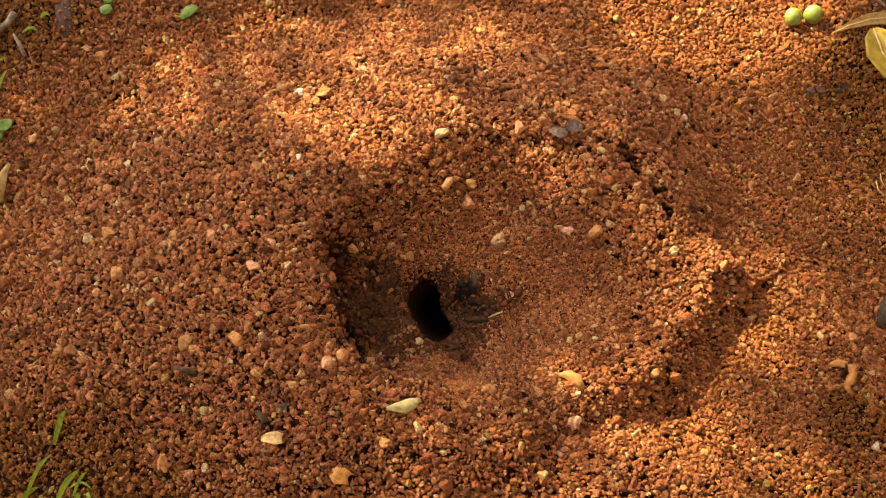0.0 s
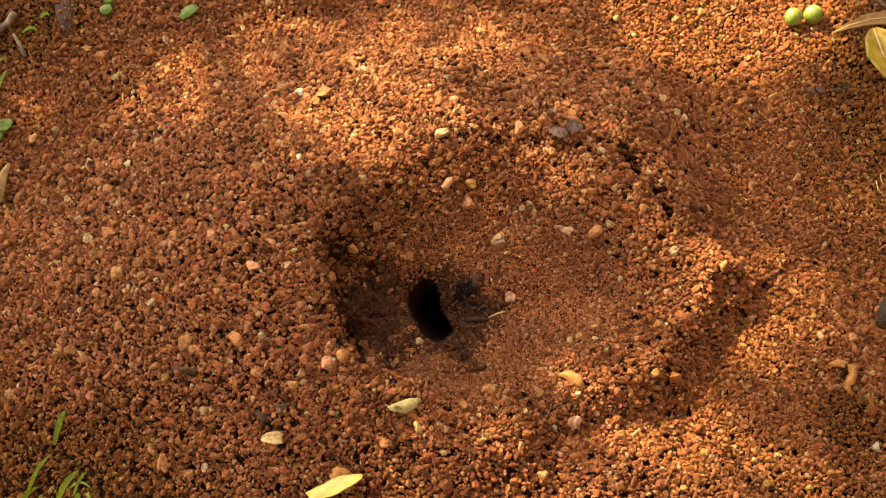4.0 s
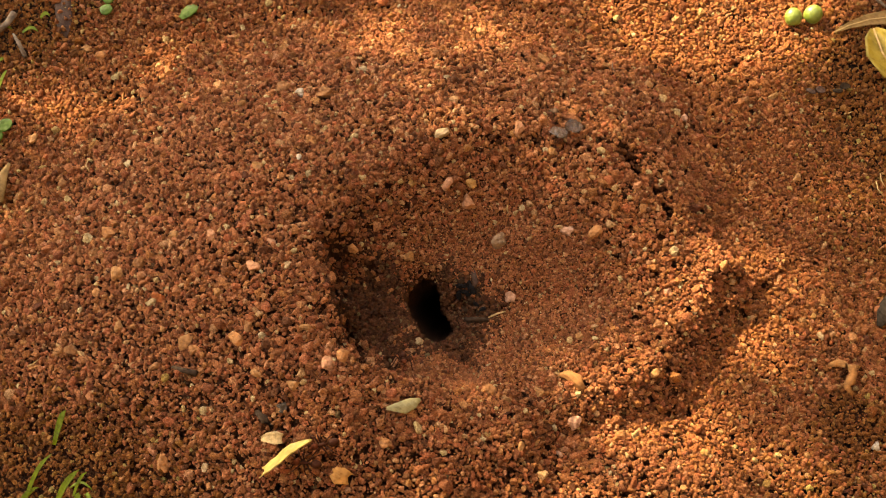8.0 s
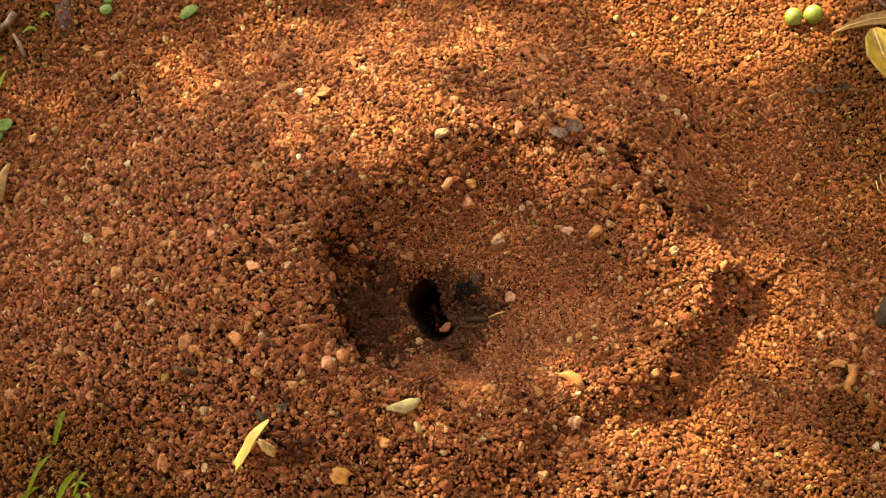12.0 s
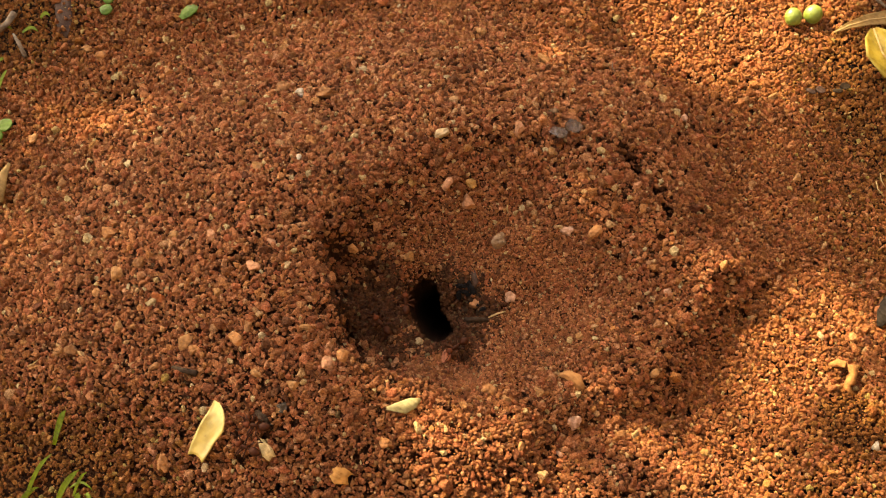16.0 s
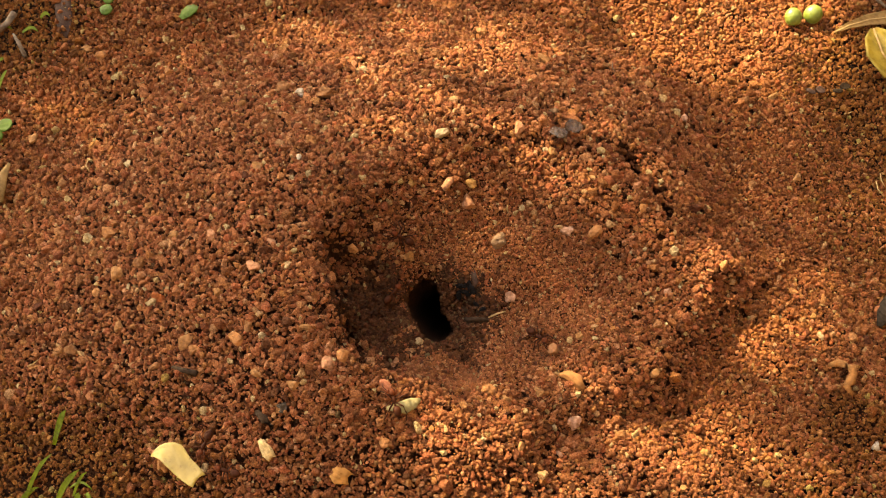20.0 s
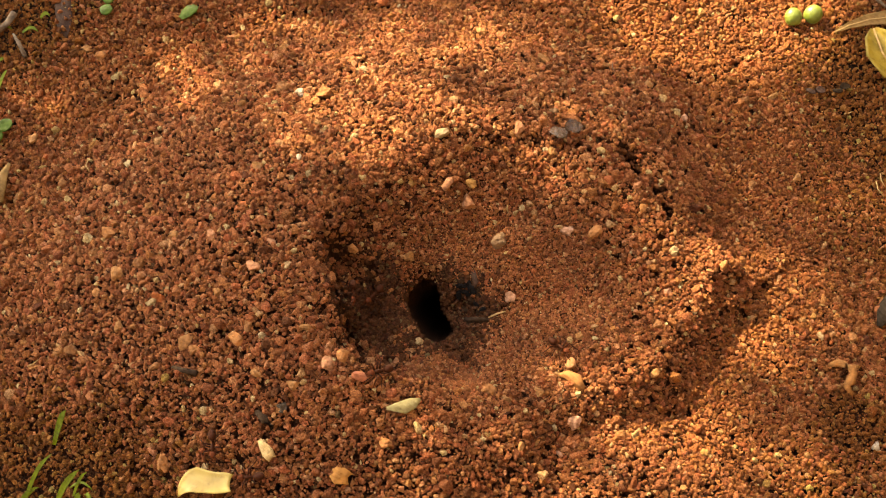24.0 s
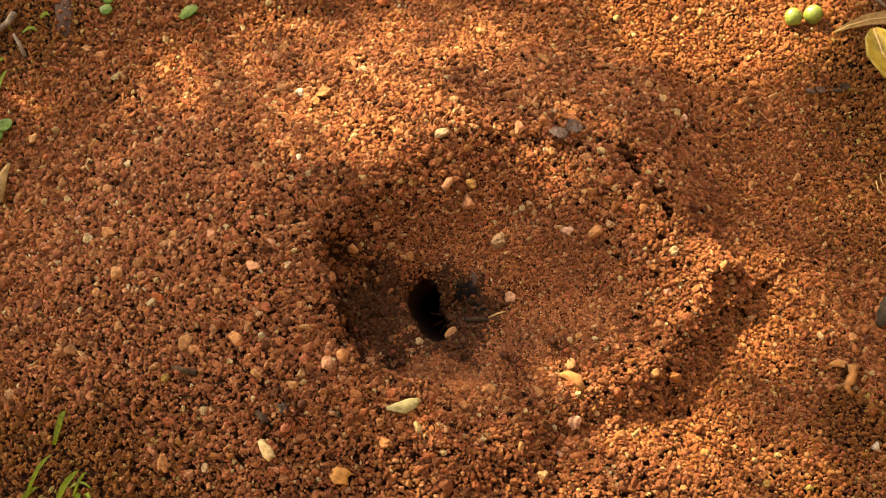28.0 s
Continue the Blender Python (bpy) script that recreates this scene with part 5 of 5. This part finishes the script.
    stride(ants[2], [
        (0.0, 0.0236, -0.0104, -143, 0.0000), (1.0, 0.0186, -0.0146, -146, 0.0000), (1.5, 0.0151, -0.0165, -111, 0.0000), (2.0, 0.0141, -0.0262, -92, 0.0000),
        (2.5, 0.0146, -0.0342, -90, 0.0000), (3.0, 0.0143, -0.0387, -104, 0.0000), (3.5, 0.0129, -0.0408, -153, 0.0000), (5.5, -0.0063, -0.0501, -183, 0.0000),
        (6.0, -0.0119, -0.0406, -236, 0.0000), (6.5, -0.0133, -0.0397, -214, 0.0000), (7.0, -0.0139, -0.0393, -218, 0.0000), (7.5, -0.0160, -0.0375, -138, 0.0000),
        (8.5, -0.0090, -0.0461, -58, 0.0000), (9.5, -0.0036, -0.0522, 9, 0.0000), (10.0, -0.0015, -0.0450, 89, 0.0000), (11.5, -0.0049, -0.0500, 169, 0.0000),
        (12.0, -0.0058, -0.0519, 123, 0.0000), (12.5, -0.0071, -0.0466, 116, 0.0000), (14.5, -0.0179, -0.0265, 121, 0.0000), (16.0, -0.0218, -0.0224, 131, 0.0000),
        (18.0, -0.0247, -0.0186, 76, 0.0000), (20.0, -0.0183, -0.0086, 55, 0.0000), (21.0, -0.0154, -0.0052, 135, 0.0000), (23.5, -0.0237, -0.0094, 215, 0.0000),
        (25.0, -0.0261, -0.0189, 272, 0.0000), (26.0, -0.0226, -0.0343, 293, 0.0000), (26.5, -0.0176, -0.0393, 318, 0.0000), (27.0, -0.0126, -0.0432, 398, 0.0000),
        (28.0, -0.0158, -0.0370, 478, 0.0000)])
    stride(ants[3], [
        (0.0, -0.0333, -0.0015, -77, 0.0000), (2.0, -0.0313, -0.0107, -75, 0.0000), (3.0, -0.0279, -0.0214, -76, 0.0000), (3.5, -0.0282, -0.0231, -156, 0.0000),
        (5.5, -0.0319, -0.0133, -236, 0.0000), (8.0, -0.0345, -0.0010, -316, 0.0000), (10.0, -0.0275, -0.0193, -396, 0.0000), (11.0, -0.0230, -0.0338, -432, 0.0000),
        (11.5, -0.0226, -0.0347, -461, 0.0000), (12.0, -0.0231, -0.0345, -381, 0.0000), (12.5, -0.0195, -0.0260, -301, 0.0000), (14.5, -0.0162, -0.0176, -294, 0.0000),
        (16.0, -0.0140, -0.0137, -269, 0.0000), (18.0, -0.0164, -0.0000, -275, 0.0000), (19.0, -0.0121, 0.0071, -258, 0.0000), (20.5, -0.0182, 0.0090, -178, 0.0000),
        (21.5, -0.0217, 0.0058, -119, 0.0000), (24.0, -0.0342, -0.0192, -101, 0.0000), (25.0, -0.0312, -0.0440, -65, 0.0000), (26.0, -0.0215, -0.0460, 15, 0.0000),
        (28.0, -0.0273, -0.0275, 95, 0.0000)])
    stride(ants[4], [
        (0.0, 0.0030, 0.0230, -99, -0.0738), (7.5, 0.0030, 0.0230, -99, -0.0738), (9.5, 0.0015, 0.0000, -99, -0.0338), (10.5, 0.0031, -0.0102, -19, -0.0251),
        (11.0, 0.0027, -0.0117, -69, -0.0280), (11.5, 0.0033, -0.0113, -74, -0.0236), (12.5, 0.0032, -0.0113, -60, -0.0156), (14.5, -0.0022, -0.0195, -50, 0.0000),
        (15.0, 0.0020, -0.0206, -77, 0.0000), (15.5, 0.0053, -0.0263, -113, 0.0000), (16.0, 0.0051, -0.0304, -144, 0.0000), (16.5, 0.0017, -0.0311, -125, 0.0000),
        (17.0, 0.0003, -0.0337, -114, 0.0000), (17.5, -0.0026, -0.0398, -118, 0.0000), (18.0, -0.0061, -0.0488, -142, 0.0000), (18.5, -0.0095, -0.0512, -151, 0.0000),
        (19.0, -0.0115, -0.0552, -178, 0.0000), (19.5, -0.0134, -0.0574, -235, 0.0000), (20.0, -0.0162, -0.0572, -251, 0.0000), (20.5, -0.0149, -0.0553, -246, 0.0000),
        (21.0, -0.0171, -0.0496, -220, 0.0000), (21.5, -0.0176, -0.0362, -140, 0.0000), (23.5, -0.0209, -0.0477, -147, 0.0000), (24.0, -0.0215, -0.0489, -158, 0.0000),
        (24.5, -0.0249, -0.0485, -144, 0.0000), (25.0, -0.0264, -0.0514, -154, 0.0000), (25.5, -0.0308, -0.0520, -154, 0.0000), (26.0, -0.0335, -0.0537, -144, 0.0000),
        (26.5, -0.0354, -0.0561, -159, 0.0000), (27.0, -0.0400, -0.0556, -138, 0.0000), (28.0, -0.0456, -0.0624, -127, 0.0000)])
    stride(ants[5], [
        (0.0, 0.0040, 0.0250, -99, -0.0780), (13.5, 0.0040, 0.0250, -99, -0.0780), (15.0, 0.0020, -0.0020, -99, -0.0240), (15.5, 0.0036, -0.0089, -19, -0.0171),
        (16.0, 0.0064, -0.0089, -14, -0.0145), (16.5, 0.0136, -0.0084, -36, -0.0022), (17.0, 0.0174, -0.0098, -80, -0.0022), (17.5, 0.0164, -0.0157, -51, -0.0019),
        (18.0, 0.0206, -0.0183, -33, -0.0018), (18.5, 0.0233, -0.0209, -39, -0.0018), (19.5, 0.0292, -0.0245, -40, -0.0018), (21.5, 0.0389, -0.0316, -44, -0.0015),
        (28.0, 0.0393, -0.0314, -43, -0.0020)])
    stride(ants[6], [
        (0.0, 0.0040, 0.0220, 0, -0.0740), (23.5, 0.0040, 0.0220, -80, -0.0740), (24.6, 0.0005, -0.0040, -99, -0.0300), (25.5, 0.0024, -0.0112, -77, -0.0099),
        (26.0, 0.0042, -0.0158, -25, -0.0012), (26.5, 0.0073, -0.0195, -52, 0.0000), (27.0, 0.0172, -0.0346, -54, 0.0000), (28.0, 0.0225, -0.0390, -41, 0.0000)])
    stride(ants[7], [
        (0.0, 0.0020, 0.0210, -99, -0.0740), (24.0, 0.0020, 0.0210, -99, -0.0740), (25.2, 0.0015, 0.0000, -99, -0.0360), (26.0, 0.0025, -0.0143, -19, -0.0306),
        (26.5, 0.0027, -0.0138, -17, -0.0301), (27.0, 0.0032, -0.0133, -42, -0.0273), (27.5, 0.0041, -0.0108, -51, -0.0177), (28.0, 0.0044, -0.0115, -61, -0.0137)])
    # the breeze in the shrub: shifts across the sun's way
    sway = [(0.0, 0, 0), (3.0, -1, 2), (5.5, -1, 1), (7.0, 1, -1), (9.0, 0, -2), (11.0, 0, 1), (12.5, 0, 0), (14.5, -1, 4), (16.0, -3, 10), (17.0, -3, 12), (18.5, -6, 15), (20.0, -2, 6),
            (21.5, -1, 3), (23.5, 0, 0), (25.0, -1, 1), (28.0, 0, 0)]
    walk(shrub_leaves, [(t, Matrix.Translation((E1 * a + E2 * b) / 1000.0)) for t, a, b in sway])
    hang = [(0.0, 120, -45), (5.8, 112, -42), (7.0, 58, -26), (8.0, 42, -20), (9.2, 40, -20), (10.5, 110, -40), (14.0, 100, -40), (15.8, -8, -22), (16.8, -14, -20), (18.5, -12, -21), (20.2, 62, -30), (21.3, 60, -28), (23.5, 108, -40), (28.0, 115, -45)]
    walk(far_twig, [(t, Matrix.Translation((E1 * a + E2 * b) / 1000.0)) for t, a, b in [
        (0.0, -315, 20), (16.2, -315, 20), (16.9, -235, 4), (17.5, -180, -2), (18.0, -232, 8), (18.7, -200, 2), (19.4, -215, 2), (20.0, -315, 16), (21.5, -315, 20), (28.0, -315, 20)]])
    walk(low_twig, [(t, Matrix.Translation((E1 * a + E2 * b) / 1000.0)) for t, a, b in [
        (0.0, 53, 53), (3.5, 56, 51), (9.0, 50, 54), (15.4, 53, 53), (16.2, 120, 66), (17.0, 175, 70), (17.6, 130, 62), (18.6, 88, 56), (20.2, 92, 58), (21.2, 56, 54), (28.0, 53, 53)]])
    walk(side_twig, [(t, Matrix.Translation((E1 * a + E2 * b) / 1000.0)) for t, a, b in [
        (0.0, -72, 83), (6.0, -70, 82), (11.0, -73, 84), (15.3, -72, 83), (15.9, -80, 150), (16.4, -82, 162), (16.9, -76, 98), (17.3, -72, 83), (18.0, -70, 82), (23.5, -72, 83), (28.0, -72, 83)]])
    walk(shrub_twig, [(t, Matrix.Translation((E1 * a + E2 * b) / 1000.0)) for t, a, b in hang])

# ---- loose crumbs over the mound and the ground round it ----
crumbs = np.concatenate([strew(2600, 0.0012, 0.0019, AREA, taken, 0.68, allowed),
                         strew(20000, 0.00092, 0.0012, AREA, taken, 0.62, allowed),
                         strew(70000, 0.00062, 0.00092, AREA, taken, 0.57, allowed),
                         strew(110000, 0.00040, 0.00062, AREA, taken, 0.52, allowed),
                         strew(45000, 0.00032, 0.00050, (-0.045, 0.075, -0.070, 0.040), taken, 0.60, allowed),
                         strew(42000, 0.00034, 0.00055, (0.070, 0.186, -0.070, 0.095), taken, 0.60, allowed)])
n_fill = 24000
fx, fy = rng.uniform(AREA[0], AREA[1], n_fill), rng.uniform(AREA[2], AREA[3], n_fill)
ok = (hole_distance(fx, fy) > 1.0) & ~in_crack(fx, fy) & (sparse(fx, fy) < rng.random(n_fill)) & (np.abs(fx) < 0.160 + 0.16 * (fy + 0.08))
filler = np.stack([fx, fy, rng.uniform(0.0006, 0.0011, n_fill)], 1)[ok]
# sparse crumbs on the ground further out
fx, fy = rng.uniform(-0.5, 0.5, 3500), rng.uniform(-0.4, 0.5, 3500)
ok = (np.abs(fx) > 0.160 + 0.16 * (fy + 0.08)) | (fy < AREA[2]) | (fy > AREA[3])
outer = np.stack([fx, fy, rng.uniform(0.0008, 0.0018, 3500)], 1)[ok]


def place_crumbs(spots, name, parent, label, mat, sink=0.10, drop=0.0):
    if not len(spots):
        return
    z = ground_height(spots[:, 0], spots[:, 1]) - drop
    d = hole_distance(spots[:, 0], spots[:, 1])
    z = np.where(d < 1.35, mound_surface(spots[:, 0], spots[:, 1]) + 0.0014, z)
    r = spots[:, 2] * rng.uniform(0.98, 1.25, len(spots))
    pos = np.stack([spots[:, 0], spots[:, 1], z + r * (0.5 - sink) + 0.0006 * rng.random(len(spots))], 1)
    big = (r > 0.00095) & (drop == 0.0)
    for sel, tm, nm in ((big, LARGE, name), (~big, SMALL, "fine_" + name)):
        if not sel.any():
            continue
        me = crumb_mesh(nm, pos[sel], r[sel], tm)
        me.materials.append(mat)
        ob = new(nm, me)
        ob.parent = parent
        tagged(ob, label, kind="stuff")


def shade_and_damp(x, y):
    """Above 1 where the crumbs are darkened: moist soil round the entrance, shade put into the colour under the steep
    side of the crater.
    """
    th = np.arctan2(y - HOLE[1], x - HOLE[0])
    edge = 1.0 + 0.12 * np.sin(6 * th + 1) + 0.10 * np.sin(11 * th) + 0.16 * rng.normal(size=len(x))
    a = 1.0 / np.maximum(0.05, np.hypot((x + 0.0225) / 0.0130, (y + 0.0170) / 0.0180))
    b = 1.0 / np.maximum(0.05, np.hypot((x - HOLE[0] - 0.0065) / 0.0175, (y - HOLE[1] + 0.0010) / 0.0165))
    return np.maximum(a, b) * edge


def split(spots, name, sink=0.10, drop=0.0, mat=CRUMBS):
    on = mound_height(spots[:, 0], spots[:, 1]) > plain_height(spots[:, 0], spots[:, 1])
    tinted = on & (shade_and_damp(spots[:, 0], spots[:, 1]) > 1.0)
    # the heap thins out into the ground without an edge
    dry = mound_height(spots[:, 0], spots[:, 1]) - plain_height(spots[:, 0], spots[:, 1]) > rng.normal(0.003, 0.004, len(on))
    corner_dim = ~tinted & (sparse(spots[:, 0], spots[:, 1]) * 1.3 > rng.random(len(on)))
    place_crumbs(spots[dry & ~tinted & ~corner_dim], name, mound, "loose red-brown soil crumbs", mat, sink, drop)
    if tinted.any():
        place_crumbs(spots[tinted], "damp_" + name, mound, "dark soil crumbs, moist at the entrance, shade-coloured under the steep side", DAMP_SHADED, sink, drop)
    place_crumbs(spots[~dry & ~tinted & ~corner_dim], name, ground, "loose dark red-brown soil crumbs", EARTH, sink, drop)
    for at, home in ((on, mound), (~on, ground)):
        place_crumbs(spots[corner_dim & at], "mossy_" + name, home, "darker olive crumbs with the corner dimness put into their colour", CORNER_DIM, sink, drop)


split(crumbs, "loose_soil")
split(filler, "soil_grit", 0.25, 0.0012, SHADED_GRIT)
# the finest dust grains, on and between the crumbs
n_dust = 16000
fx, fy = rng.uniform(AREA[0], AREA[1], n_dust), rng.uniform(AREA[2], AREA[3], n_dust)
ok = (hole_distance(fx, fy) > 1.05) & (np.abs(fx) < 0.160 + 0.16 * (fy + 0.08))
fx, fy = fx[ok], fy[ok]
more = rng.uniform((-0.040, -0.062), (0.072, 0.036), (38000, 2))
more = more[(rng.random(38000) < fineness(more[:, 0], more[:, 1])) & (hole_distance(more[:, 0], more[:, 1]) > 1.05)]
fx, fy = np.append(fx, more[:, 0]), np.append(fy, more[:, 1])
dry = shade_and_damp(fx, fy) < 1.0
fx, fy = fx[dry], fy[dry]
dust_r = rng.uniform(0.00016, 0.00040, len(fx))
dust_pos = np.stack([fx, fy, ground_height(fx, fy) + rng.uniform(0.0001, 0.0012, len(fx))], 1)
OCTA = (np.array([(1, 0, 0), (-1, 0.1, 0), (0, 0.9, 0), (0, -1, 0.1), (0.1, 0, 0.8), (0, 0, -0.8)], float),
        np.array([(0, 2, 4), (2, 1, 4), (1, 3, 4), (3, 0, 4), (2, 0, 5), (1, 2, 5), (3, 1, 5), (0, 3, 5)]))
me = crumb_mesh("soil_dust", dust_pos, dust_r, [OCTA])
me.materials.append(DUST)
dust = new("soil_dust", me)
dust.parent = mound
tagged(dust, "fine soil dust between the crumbs", kind="stuff")
split(outer, "scattered_soil", 0.1, 0.0002)
motions()
